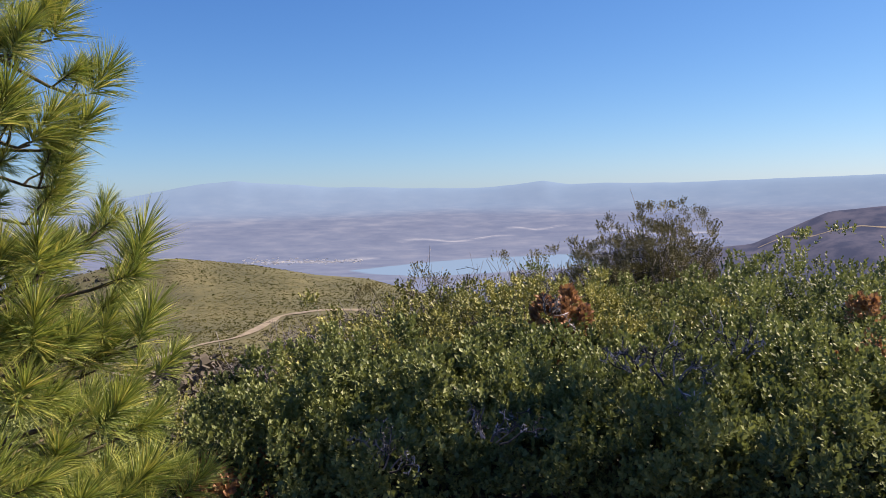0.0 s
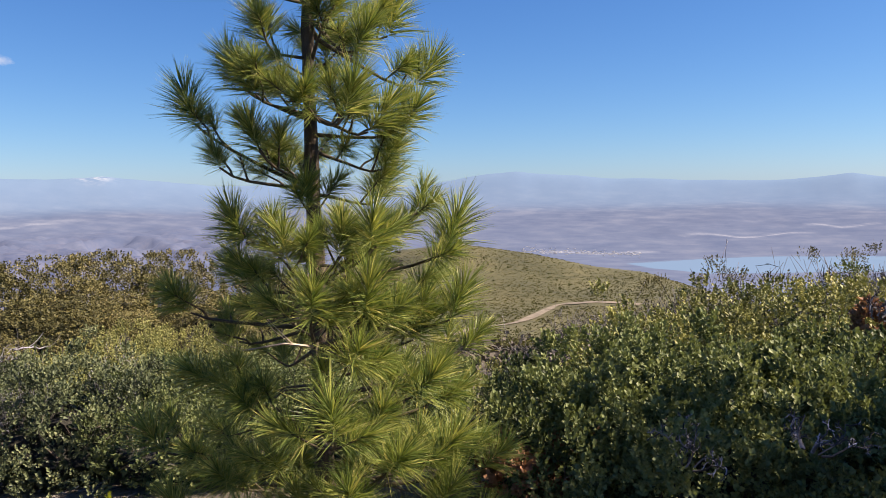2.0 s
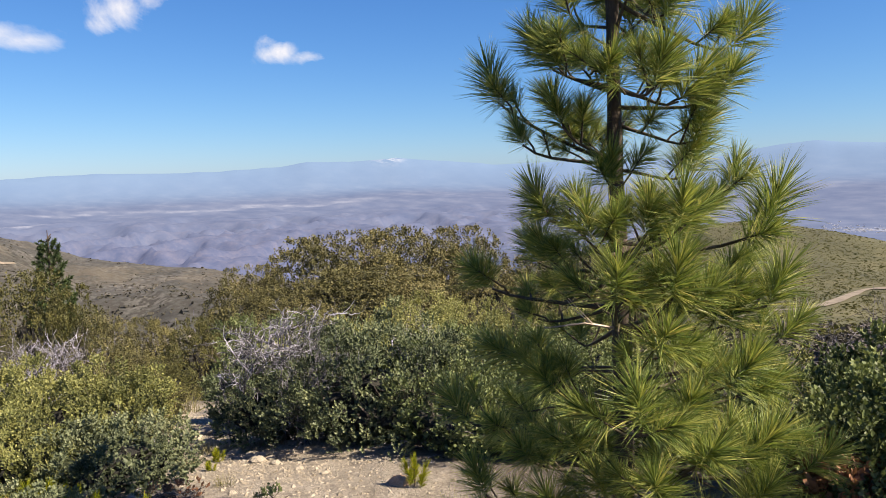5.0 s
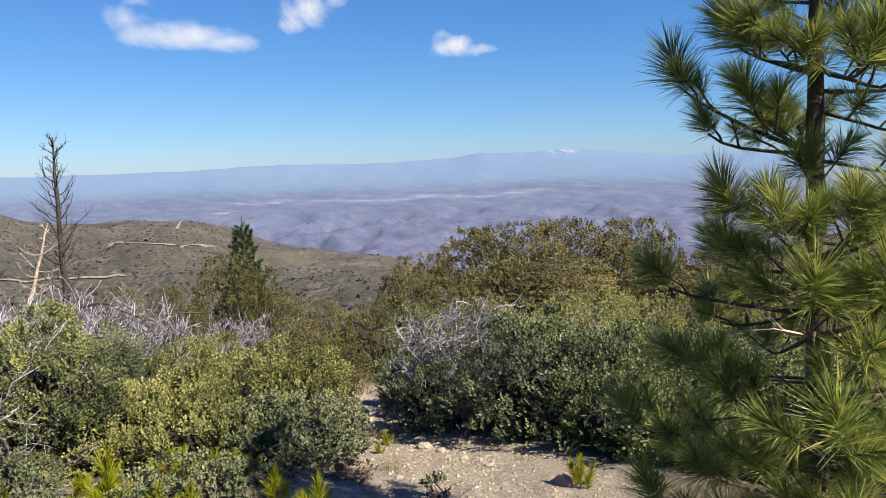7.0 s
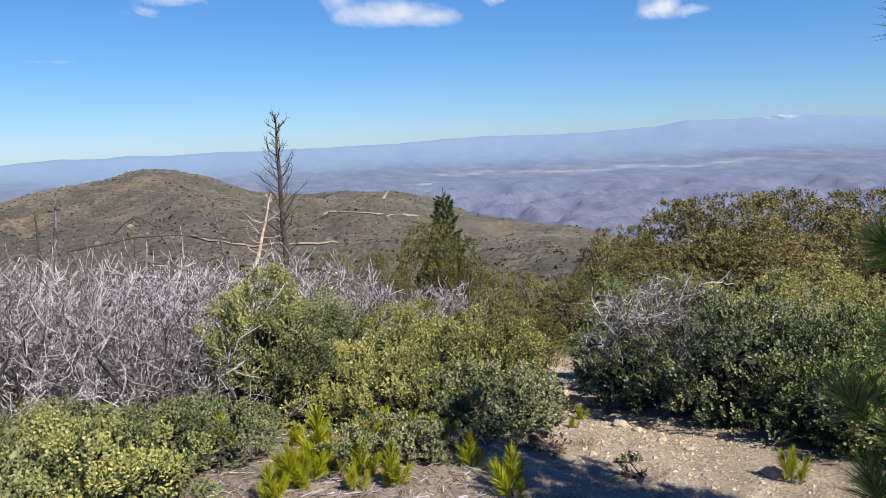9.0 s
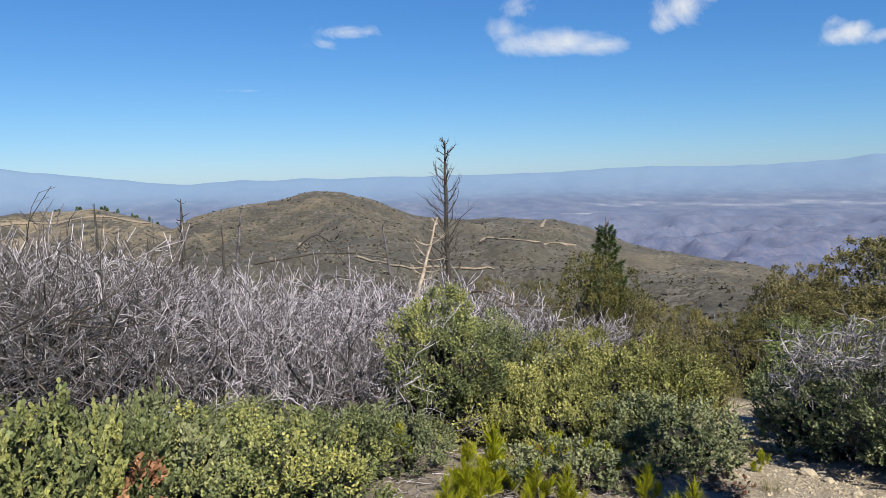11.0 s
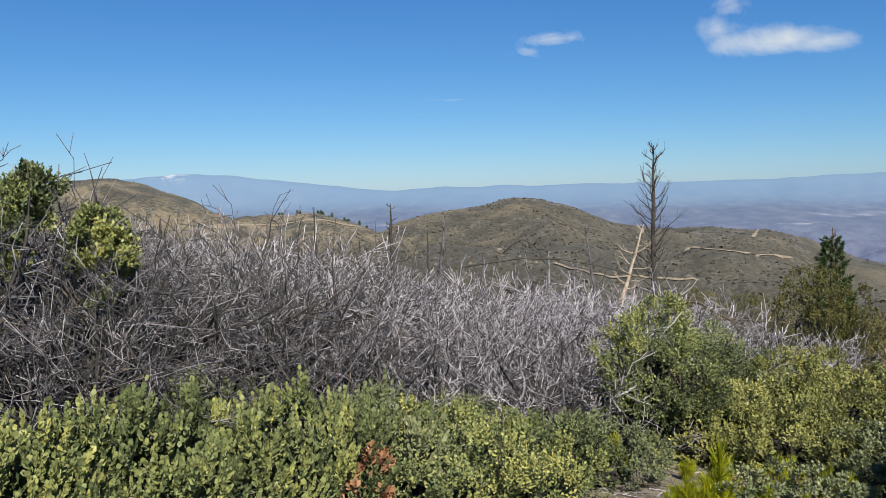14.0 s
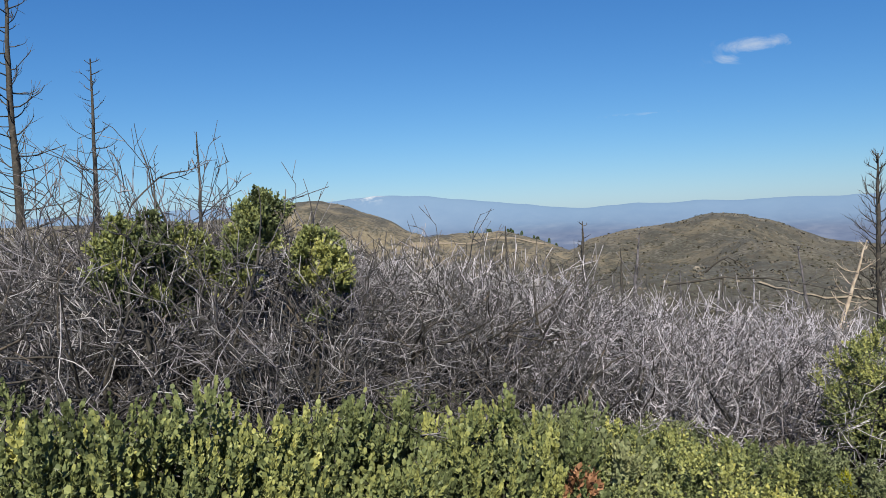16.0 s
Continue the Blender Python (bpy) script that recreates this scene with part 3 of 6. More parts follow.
def build_ground():
    v = np.stack([LX, LY, LZ], -1).reshape(-1, 3)
    j = np.arange(NA)
    k = (j + 1) % NA
    i = (np.arange(NR - 1) * NA)[:, None]
    f = np.stack([i + j, i + NA + j, i + NA + k, i + k], -1).reshape(-1, 4)[:, ::-1]
    v = np.concatenate([v, [[0, 0, LZ[0].mean()]]])
    fan = np.stack([np.full(NA, len(v) - 1), j, k], -1)[:, ::-1]
    ring = np.repeat(np.arange(NR - 1), NA)
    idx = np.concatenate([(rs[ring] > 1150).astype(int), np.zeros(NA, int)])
    def flat(q):
        return np.concatenate([q.ravel(), [q[0].mean()]])
    trail = np.clip((1.35 - gap) / 0.5, 0, 1) * (LR < 40)
    clearing = np.clip(1.2 - np.hypot((LX + 3.9) / 1.4, (LY - 1.2) / 1.0), 0, 1) * 0.75
    trail = np.maximum(trail, clearing)
    farness = np.clip((LR - 14) / 25, 0, 1)
    # haze painted by distance, thicker towards the sun's side
    haze_depth = np.interp(LR, [0, 2300, 3300, 4000, 4350, 4700], [0, 0, 0.28, 0.5, 0.82, 1.0])
    haze_depth = np.maximum(haze_depth, np.interp(LA, [-45, -18, 100], [0, 0.40, 0.40]) * (LR > 1150))
    haze_depth = np.where((LA > 17) & (LA < 75) & (LR < 2450), 0.16, haze_depth)
    # the lake, a long sheet between its shores
    shore = np.interp(LA, [-5.5, -4, 0, 4, 8, 11, 13], [2560, 2430, 2300, 2350, 2450, 2500, 2750])
    farshore = np.interp(LA, [-5.5, -4, 0, 4, 8, 11, 13], [2560, 2600, 2760, 2900, 2960, 3000, 2750])
    water = ((LR > shore) & (LR < farshore) & (LA > -5.5) & (LA < 13)).astype(float)
    # bright flats in long soft strips
    flats = np.zeros_like(LR)
    for az0, az1, ra, rb, w in ((-63, -50, 3790, 3850, 24), (-55, -43, 3860, 3850, 26), (-71, -65.5, 3540, 3520, 24), (-69, -62, 3850, 3860, 22), (-2, 7, 3300, 3420, 15), (-98, -93, 3700, 3700, 24), (-12, -3, 2930, 2960, 34), (13, 22, 3500, 3400, 22), (6, 11, 3600, 3650, 22)):
        u = np.clip((LA - az0) / (az1 - az0), 0, 1)
        ends = np.clip(np.minimum(LA - az0, az1 - LA) / 1.2, 0, 1)
        flats = np.maximum(flats, ends * np.exp(-((LR - ra - (rb - ra) * u - 40 * np.sin(u * 9)) / w) ** 2))
    snow = sum(np.exp(-((LA - a) / w) ** 2) for a, w in ((-43.0, 0.8), (-112.0, 0.8))) * np.clip((LR - 4640) / 30, 0, 1)
    green = np.clip((LA + 40) / 12, 0, 1) * np.clip((LR - 30) / 40, 0, 1) * (LR < 300)
    ochre = np.interp(LA, [-140, -112, -108, -99, -94, -80], [0.7, 0.7, 1, 1, 0.45, 0.3]) * np.clip((LR - 250) / 150, 0, 1) * (LR < 1100)
    me = mesh_of("ground", v, [f, fan], [M_GROUND, M_FAR], idx, {"range": flat(((LA > 16) & (LA < 75) & (LR < 2450)) * np.clip((LR - 1400) / 100, 0, 1)), "trail": flat(trail), "green": flat(green), "ochre": flat(ochre), "far": flat(farness), "haze_depth": flat(haze_depth), "water": flat(water), "flats": flat(flats), "snow": flat(snow)}, True)
    return tagged(new("ground", me), "dry hilltop soil, brushy slopes, lowland and far mountains tinted with haze", "ground", kind="structure")


build_ground()


def ribbon(name, pts, width, mat, label, lift=0.15, step=4.0):
    """A strip laid on the land along places given by azimuth and elevation seen from the hilltop, at their distance."""
    p = np.array([polar(a, r) for a, r in pts])
    d = np.concatenate([[0], np.cumsum(np.hypot(*np.diff(p, axis=0).T))])
    s = np.linspace(0, d[-1], max(8, int(d[-1] / step)))
    c = np.stack([np.interp(s, d, p[:, 0]), np.interp(s, d, p[:, 1])], -1)
    for _ in range(3):
        c[1:-1] = 0.25 * c[:-2] + 0.5 * c[1:-1] + 0.25 * c[2:]
    t = unit(np.gradient(c, axis=0))
    n = np.stack([-t[:, 1], t[:, 0]], -1)
    w = width * (1 + 0.3 * np.sin(s / width * 0.7) * np.cos(s / width * 0.23))[:, None]
    rows = [c + n * w * q for q in (-0.5, 0.0, 0.5)]
    rows = [np.column_stack([q, ground_z(q[:, 0], q[:, 1]) + lift]) for q in rows]
    m = len(s)
    v = np.concatenate(rows)
    i = np.arange(m - 1)
    f = np.concatenate([np.stack([i + o, i + o + 1, i + o + m + 1, i + o + m], -1) for o in (0, m)])
    return tagged(new(name, mesh_of(name, v, [f], [mat], smooth=True)), label, "road" if "road" in name else "flats", kind="structure")


def sight(az, el, r0=40.0, r1=1100.0):
    """Where the line of sight from the hilltop at this azimuth and elevation meets the land."""
    r = np.geomspace(r0, r1, 1500)
    x, y = r * math.sin(radians(az)), r * math.cos(radians(az))
    under = np.where(ground_z(x, y) >= EYE + r * math.tan(radians(el)))[0]
    return float(r[under[0]]) if len(under) else None


ROADS = []


def road_by_sight(pts, width, label, r0=40.0, r1=1100.0):
    """A road through places seen from the hilltop; where it dips out of sight it breaks off."""
    q = np.array(pts, float)
    k = np.linspace(0, len(q) - 1, 14 * len(q))
    runs, last = [[]], None
    for a, e in zip(np.interp(k, np.arange(len(q)), q[:, 0]), np.interp(k, np.arange(len(q)), q[:, 1])):
        r = sight(a, e, r0, r1)
        if r is None or last and abs(math.log(r / last)) > 0.25:
            runs.append([])
        if r:
            runs[-1].append((a, r))
        last = r
    for run in runs:
        if len(run) > 4:
            ribbon("dirt_road", run, width, M_ROAD, label, 0.15 if width == 2.2 else 0.4, 2.5)
            ROADS.extend(polar(a, r - d) for a, r in run for d in (0, width))


road_by_sight([(-19.5, -11.2), (-16.4, -10.4), (-13.6, -10.16), (-12.2, -9.6), (-11.2, -9.1), (-10.4, -8.62), (-7.9, -8.55), (-6.3, -8.45), (-4.5, -8.6)], 2.2, "pale dirt road curving over the brushy hillside", 30, 260)
road_by_sight([(-84.6, -5.6), (-83.9, -5.86), (-82.2, -6.3), (-80.5, -6.62), (-77.2, -6.66), (-74.4, -6.85)], 1.3, "pale dirt road cut across the lower hill")
road_by_sight([(-75.4, -4.8), (-75.0, -4.44), (-73.4, -4.65), (-71.7, -4.84), (-68.4, -5.15)], 1.6, "pale dirt road across the hill shoulder")
road_by_sight([(-70.5, -2.95), (-70.6, -3.3), (-70.9, -3.8)], 1.5, "pale dirt track running straight up the ridge")
road_by_sight([(-109.5, -2.3), (-107.0, -2.2), (-104.6, -2.3), (-103, -2.0), (-101.5, -2.0), (-100.2, -2.35), (-98.9, -2.6)], 5.0, "ochre dirt road cut below the ridge crest")
road_by_sight([(23.8, -4.3), (25.5, -3.5), (27.2, -3.5), (28.4, -3.1), (30.0, -2.8), (31.5, -2.9)], 5.0, "pale road zigzagging over the far range", 1500, 2000)

# ---- the young pine beside the trail ----
def needle_tuft(name, seed, needles, length, width, twig, mat, spread=(12, 88), droop=0.25):
    """A shoot along +z with long needles in bundles of three, the lower ones standing out, the upper ones forward."""
    r = np.random.default_rng(seed)
    m = needles // 3
    h = np.repeat(r.uniform(0.0, 1.0, m) ** 0.8, 3)
    az = np.repeat(r.uniform(0, 6.283, m), 3) + r.normal(0, 0.05, 3 * m)
    lean = spread[0] + (spread[1] - spread[0]) * (1 - h) ** 0.75
    tilt = np.radians(lean * np.repeat(r.uniform(0.7, 1.15, m), 3) + np.repeat(r.uniform(-5, 12, m), 3) + r.normal(0, 2.5, 3 * m))
    h = h * twig
    needles = 3 * m
    d = np.stack([np.cos(az) * np.sin(tilt), np.sin(az) * np.sin(tilt), np.cos(tilt)], -1)
    L = length * np.repeat(r.uniform(0.72, 1.1, m), 3)[:, None]
    side = unit(np.cross(d, r.normal(0, 1, (needles, 3))))
    base = np.stack([np.zeros(needles), np.zeros(needles), h], -1) + d * 0.004
    bend = np.repeat(unit(r.normal(0, 1, (m, 3))), 3, 0) * 0.07 * L + np.stack([d[:, 0], d[:, 1], -0.3 + 0 * h], -1) * droop * 0.22 * L
    mid = base + d * L * 0.55 + bend * 0.18
    tip = base + d * L + bend
    w = width * r.uniform(0.75, 1.15, needles)[:, None]
    pts = np.stack([base - side * w * 0.5, base + side * w * 0.5, mid - side * w * 0.5, mid + side * w * 0.5, tip], 1).reshape(-1, 3)
    i = np.arange(needles) * 5
    quads = np.stack([i, i + 1, i + 3, i + 2], -1)
    tris = np.stack([i + 2, i + 3, i + 4], -1)
    return mesh_of(name, pts, [quads, tris], [mat], attrs={"tone": np.repeat(np.clip(0.42 + r.normal(0, 0.28, m), 0, 1), 15)})


TUFTS = [needle_tuft("needle_tuft", 50 + k, 390, 0.158, 0.0023, 0.13, M_NEEDLE, (12, 66), droop=0.7) for k in range(6)]
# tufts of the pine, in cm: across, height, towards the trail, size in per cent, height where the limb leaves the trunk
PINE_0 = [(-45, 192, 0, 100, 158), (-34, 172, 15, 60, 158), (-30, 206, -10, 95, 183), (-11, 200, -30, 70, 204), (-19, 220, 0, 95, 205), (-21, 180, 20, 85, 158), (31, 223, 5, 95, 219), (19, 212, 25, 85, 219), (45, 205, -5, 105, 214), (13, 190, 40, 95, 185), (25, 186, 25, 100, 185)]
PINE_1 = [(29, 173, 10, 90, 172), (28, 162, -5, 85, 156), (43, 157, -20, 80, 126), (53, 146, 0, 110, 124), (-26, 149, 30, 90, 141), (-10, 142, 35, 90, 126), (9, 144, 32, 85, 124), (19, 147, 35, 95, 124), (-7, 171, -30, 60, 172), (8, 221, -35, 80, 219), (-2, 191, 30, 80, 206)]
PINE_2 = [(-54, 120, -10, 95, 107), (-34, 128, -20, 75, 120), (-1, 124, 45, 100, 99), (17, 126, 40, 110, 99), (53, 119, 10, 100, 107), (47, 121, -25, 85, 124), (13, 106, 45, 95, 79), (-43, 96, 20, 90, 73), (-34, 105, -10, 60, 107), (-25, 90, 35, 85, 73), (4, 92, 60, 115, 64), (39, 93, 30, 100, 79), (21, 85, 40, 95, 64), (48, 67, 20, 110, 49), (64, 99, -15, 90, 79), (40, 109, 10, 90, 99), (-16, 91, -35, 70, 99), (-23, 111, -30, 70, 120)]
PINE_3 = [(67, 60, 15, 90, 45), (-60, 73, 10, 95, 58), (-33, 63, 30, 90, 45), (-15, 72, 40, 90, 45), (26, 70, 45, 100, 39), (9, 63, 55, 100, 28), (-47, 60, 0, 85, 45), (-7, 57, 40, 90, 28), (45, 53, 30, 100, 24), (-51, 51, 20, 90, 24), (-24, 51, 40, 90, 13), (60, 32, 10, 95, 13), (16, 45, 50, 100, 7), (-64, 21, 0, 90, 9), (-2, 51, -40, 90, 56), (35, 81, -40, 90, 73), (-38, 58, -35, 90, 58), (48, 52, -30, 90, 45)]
PINE_AT, PINE_TURN = (-1.475, 2.555), -27.3


def curve_line(a, b, sag, lift, k, r, wob=0.01):
    """A bent line from a to b."""
    s = np.linspace(0, 1, k)[:, None]
    p = np.asarray(a) * (1 - s) + np.asarray(b) * s
    p[:, 2] += (-sag * np.sin(np.pi * s))[:, 0]
    p[1:-1] += r.normal(0, wob, (k - 2, 3))
    return p


def young_pine():
    r = np.random.default_rng(5)
    x, y = PINE_AT
    tree = holder("pine_tree", (x, y, float(ground_z(x, y)) - 0.03), "young pine with long yellow-green needles and dark rough bark", "tree", turn=-PINE_TURN)
    z0 = tree.location.z
    hz = np.linspace(0, 2.62, 26)
    line = np.stack([0.012 * np.sin(hz * 2.3), 0.01 * np.sin(hz * 1.7 + 1), hz], -1)
    rad = 0.037 * (1 - hz / 2.9) ** 0.55 + 0.004 + r.normal(0, 0.0016, 26)
    v, f = tubes(line[None], rad[None], 14)
    v += (r.normal(0, 0.0022, v.shape))
    part("trunk", mesh_of("trunk", v, f, [M_PINEBARK], smooth=True), tree, "dark furrowed bark")

    def tuft_at(pos, axis, size, seed):
        ob = part("needle_tuft", TUFTS[seed % 6], tree)
        q = Vector(axis).to_track_quat("Z", "Y")
        ob.matrix_local = Matrix.LocRotScale(Vector(pos), q, (size,) * 3) @ Matrix.Rotation(seed * 1.7, 4, "Z")

    count = 0
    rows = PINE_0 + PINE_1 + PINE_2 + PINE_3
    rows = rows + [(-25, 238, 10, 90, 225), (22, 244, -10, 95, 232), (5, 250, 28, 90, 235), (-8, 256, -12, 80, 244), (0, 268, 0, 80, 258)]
    # finer limbs in the whorls between
    for k in range(12):
        h = 70 + 165 * (k + 0.5) / 12
        reach = np.interp(h, [30, 60, 110, 140, 200, 240], [66, 64, 56, 48, 42, 20]) * r.uniform(0.35, 0.95)
        a = k * 2.4 + r.uniform(-0.3, 0.3)
        rows.append((reach * math.cos(a), h, reach * math.sin(a), r.uniform(70, 98), max(h - r.uniform(8, 30), 8)))
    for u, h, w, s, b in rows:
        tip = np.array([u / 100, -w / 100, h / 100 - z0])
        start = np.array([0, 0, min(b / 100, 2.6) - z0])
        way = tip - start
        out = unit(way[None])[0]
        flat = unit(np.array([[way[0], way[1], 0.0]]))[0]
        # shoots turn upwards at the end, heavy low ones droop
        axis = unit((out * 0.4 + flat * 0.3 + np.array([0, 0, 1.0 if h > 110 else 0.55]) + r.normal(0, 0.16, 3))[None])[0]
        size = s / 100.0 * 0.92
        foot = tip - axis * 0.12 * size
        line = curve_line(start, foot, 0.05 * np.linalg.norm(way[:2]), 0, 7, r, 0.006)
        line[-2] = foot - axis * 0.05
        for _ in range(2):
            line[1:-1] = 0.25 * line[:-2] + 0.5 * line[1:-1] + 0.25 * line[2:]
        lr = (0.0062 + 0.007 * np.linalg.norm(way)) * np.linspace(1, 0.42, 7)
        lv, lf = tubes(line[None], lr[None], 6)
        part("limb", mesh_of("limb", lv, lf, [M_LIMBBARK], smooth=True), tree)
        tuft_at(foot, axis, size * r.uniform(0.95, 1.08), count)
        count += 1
        # side shoots, alternately to both sides of the limb
        across = np.array([-flat[1], flat[0], 0.0])
        for q in range(3 if h > 110 and np.linalg.norm(way) > 0.3 else 2 if np.linalg.norm(way) > 0.15 else 1):
            at = line[(5, 4, 2)[q]] + 0
            hand = 1 if (q + count) % 2 else -1
            d = unit((out * 0.5 + across * hand * r.uniform(0.35, 0.9) + np.array([0, 0, r.uniform(0.25, 0.9)]) + r.normal(0, 0.15, 3))[None])[0]
            end = at + d * r.uniform(0.03, 0.10)
            sv, sf = tubes(np.stack([at, (at + end) / 2 + r.normal(0, 0.006, 3), end + d * 0.08])[None], np.array([[0.005, 0.004, 0.003]]), 5)
            part("side_shoot", mesh_of("side_shoot", sv, sf, [M_LIMBBARK], smooth=True), tree)
            tuft_at(end, d, size * r.uniform(0.6, 0.88), count + 3 + q)
    # dead bare twigs low on the trunk
    for k in range(16):
        h = r.uniform(0.5, 1.5)
        a = r.uniform(0, 6.28)
        d = np.array([math.cos(a), math.sin(a), r.uniform(-0.35, 0.25)])
        L = r.uniform(0.15, 0.5)
        p0 = np.array([0, 0, h])
        ln = np.stack([p0, p0 + d * L * 0.5 + r.normal(0, 0.02, 3), p0 + d * L + np.array([0, 0, r.uniform(-0.1, 0.05)])])
        v0, f0 = tubes(ln[None], np.array([[0.006, 0.0045, 0.002]]), 4)
        l2, r2 = branch_out(r, ln[None], np.array([[0.006, 0.0045, 0.003]]), 3, 0.45, 0.6, 0.0)
        v1, f1 = tubes(l2, r2 * 0.8)
        v, f = join([(v0, f0), (v1, f1)])
        part("dead_twig", mesh_of("dead_twig", v, f, [M_PALEWOOD if k % 8 == 1 else M_LIMBBARK]), tree, "thin bare dead twig")


young_pine()


# ---- shrubs ----
def apart(r, c, gap, most):
    """Those of the points that keep a gap from one another, picked in order."""
    kept = np.empty((most, c.shape[1]))
    pick = []
    for i, q in enumerate(c):
        m = len(pick)
        if m == most:
            break
        if not m or ((kept[:m] - q) ** 2).sum(1).min() > gap * gap:
            kept[m] = q
            pick.append(i)
    return np.array(pick)


def dome(r, n, rx, ry, h, seed, shell=0.35, low=-0.1, bumps=0.22, each=15, square=2.5, fill=0.58, billow=0.34, crease=0.26):
    """Places on the rounded clumps that make up a lumpy mound, and the outward way at each."""
    m = max(int(n / each), 5)
    size = np.array([rx, ry, h * 0.62])
    tries = m * 5
    z = r.uniform(low, 1.0, tries)
    a = r.uniform(0, 6.283, tries)
    s = np.clip(1 - np.abs(z) ** square, 0, 1) ** (1 / square)
    d = np.stack([np.cos(a) * s, np.sin(a) * s, z], -1)
    lump = 1 + bumps * fractal(np.degrees(a) / 40 + z * 1.3, z * 2.2 + 5, 0.9, seed, 4, 0.6)
    depth = 1 - shell * r.uniform(0, 1, tries) ** 2.0
    area = rx * ry * 2.2 + (rx + ry) * h * 2.2 * (1 - low) / 1.4
    gap = 0.82 * math.sqrt(area / m)
    c = d * (lump * depth)[:, None] * (size - min(gap * 0.5, 0.3 * rx)) + np.array([0, 0, h * 0.38])
    pick = apart(r, c, gap, m)
    c, d = c[pick], d[pick]
    # the clumps gather into rounded billows with creases between
    heart = np.array([0, 0, h * 0.3])
    centre = c[apart(r, c, billow, 60)]
    near = np.sqrt(((c[:, None] - centre[None]) ** 2).sum(-1).min(1))
    swell = np.sqrt(np.clip(1 - (near / (billow * 0.72)) ** 2, 0, 1))
    c = heart + (c - heart) * (1 - crease * (1 - swell))[:, None]
    m = len(pick)
    nor = unit(np.sign(d) * np.abs(d) ** (square - 1) / size)
    w = r.integers(0, m, n)
    q = unit(r.normal(0, 0.62, (n, 3)) + nor[w] * 0.75 + np.array([0, 0, 0.4]))
    ball = (gap * fill * r.uniform(0.65, 1.2, m))[w][:, None]
    p = c[w] + q * ball * r.uniform(0.35, 1.0, (n, 1)) ** 0.5 * np.array([1, 1, 1.25])
    p[:, 2] = np.maximum(p[:, 2] * h / np.percentile(p[:, 2], 99.0), 0.02)
    p[:, 2] = np.where(p[:, 2] > h, h + (p[:, 2] - h) * 0.2, p[:, 2])
    return p, unit(q * 0.8 + nor[w] * 0.3), r.uniform(0, 1, m)[w]


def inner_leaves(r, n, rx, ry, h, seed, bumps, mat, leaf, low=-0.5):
    """Broad leaves deep inside a shrub, whose low tone paints shade into the gaps."""
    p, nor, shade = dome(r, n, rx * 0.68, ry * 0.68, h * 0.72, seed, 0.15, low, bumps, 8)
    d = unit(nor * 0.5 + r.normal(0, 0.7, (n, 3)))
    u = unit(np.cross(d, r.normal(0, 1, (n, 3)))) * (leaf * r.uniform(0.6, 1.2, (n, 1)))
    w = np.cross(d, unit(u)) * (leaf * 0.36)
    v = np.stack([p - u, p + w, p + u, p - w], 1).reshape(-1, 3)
    return mesh_of("shade_filler", v, [np.arange(4 * n).reshape(-1, 4)], [mat], attrs={"tone": np.repeat(0.16 * shade, 4)})


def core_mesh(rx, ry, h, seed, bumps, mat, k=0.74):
    """A lumpy solid well under a shrub's leaves, near black for the gaps' shade."""
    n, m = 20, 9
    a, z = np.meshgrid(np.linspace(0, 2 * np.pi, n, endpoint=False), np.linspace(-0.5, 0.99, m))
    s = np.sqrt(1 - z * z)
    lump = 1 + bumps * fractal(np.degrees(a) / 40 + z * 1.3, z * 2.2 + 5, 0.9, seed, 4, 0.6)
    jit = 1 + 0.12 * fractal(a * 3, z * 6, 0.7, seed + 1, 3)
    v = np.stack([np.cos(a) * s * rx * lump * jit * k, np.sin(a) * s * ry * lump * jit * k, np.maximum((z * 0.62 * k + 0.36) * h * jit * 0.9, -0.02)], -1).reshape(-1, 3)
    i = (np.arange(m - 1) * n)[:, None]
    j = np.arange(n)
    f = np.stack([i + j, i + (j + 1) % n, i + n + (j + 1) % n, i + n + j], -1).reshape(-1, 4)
    return mesh_of("shade_filler", v, [f], [mat])


def stems_mesh(r, rx, ry, h, count, mat, fine=2):
    a = np.arange(count) * 2.4 + r.uniform(0, 1)
    q = np.sqrt(r.uniform(0.1, 1, count))
    end = np.stack([np.cos(a) * q * rx * 0.75, np.sin(a) * q * ry * 0.75, h * r.uniform(0.5, 0.72, count)], -1)
    start = end * np.array([0.12, 0.12, 0]) - np.array([0, 0, 0.04])
    lines = np.stack([start + (end - start) * f + np.array([0, 0, 0.12 * h * math.sin(3.14 * f)]) * (-1) + r.normal(0, 0.03, (count, 3)) * f for f in np.linspace(0, 1, 6)], 1)
    rad = r.uniform(0.009, 0.018, count)[:, None] * np.linspace(1, 0.4, 6)[None]
    l1, r1 = branch_out(r, lines, rad, 5, 0.42, 0.5, 0.2)
    l2, r2 = branch_out(r, l1, r1, fine, 0.5, 0.5, 0.1)
    k = np.array([1, 1, min(1.0, 0.86 * h / l2[..., 2].max())])
    v, f = join([tubes(lines * k, rad, 4), tubes(l1 * k, r1), tubes(l2 * k, np.maximum(r2, 0.0016))])
    return mesh_of("branch_framework", v, f, [mat])


HERE = (-0.28, 0.05)


def spot(az, r):
    """A place by azimuth and distance from where the camera stands."""
    x, y = polar(az, r)
    return (x + HERE[0], y + HERE[1]) if az < -40 else (x, y)


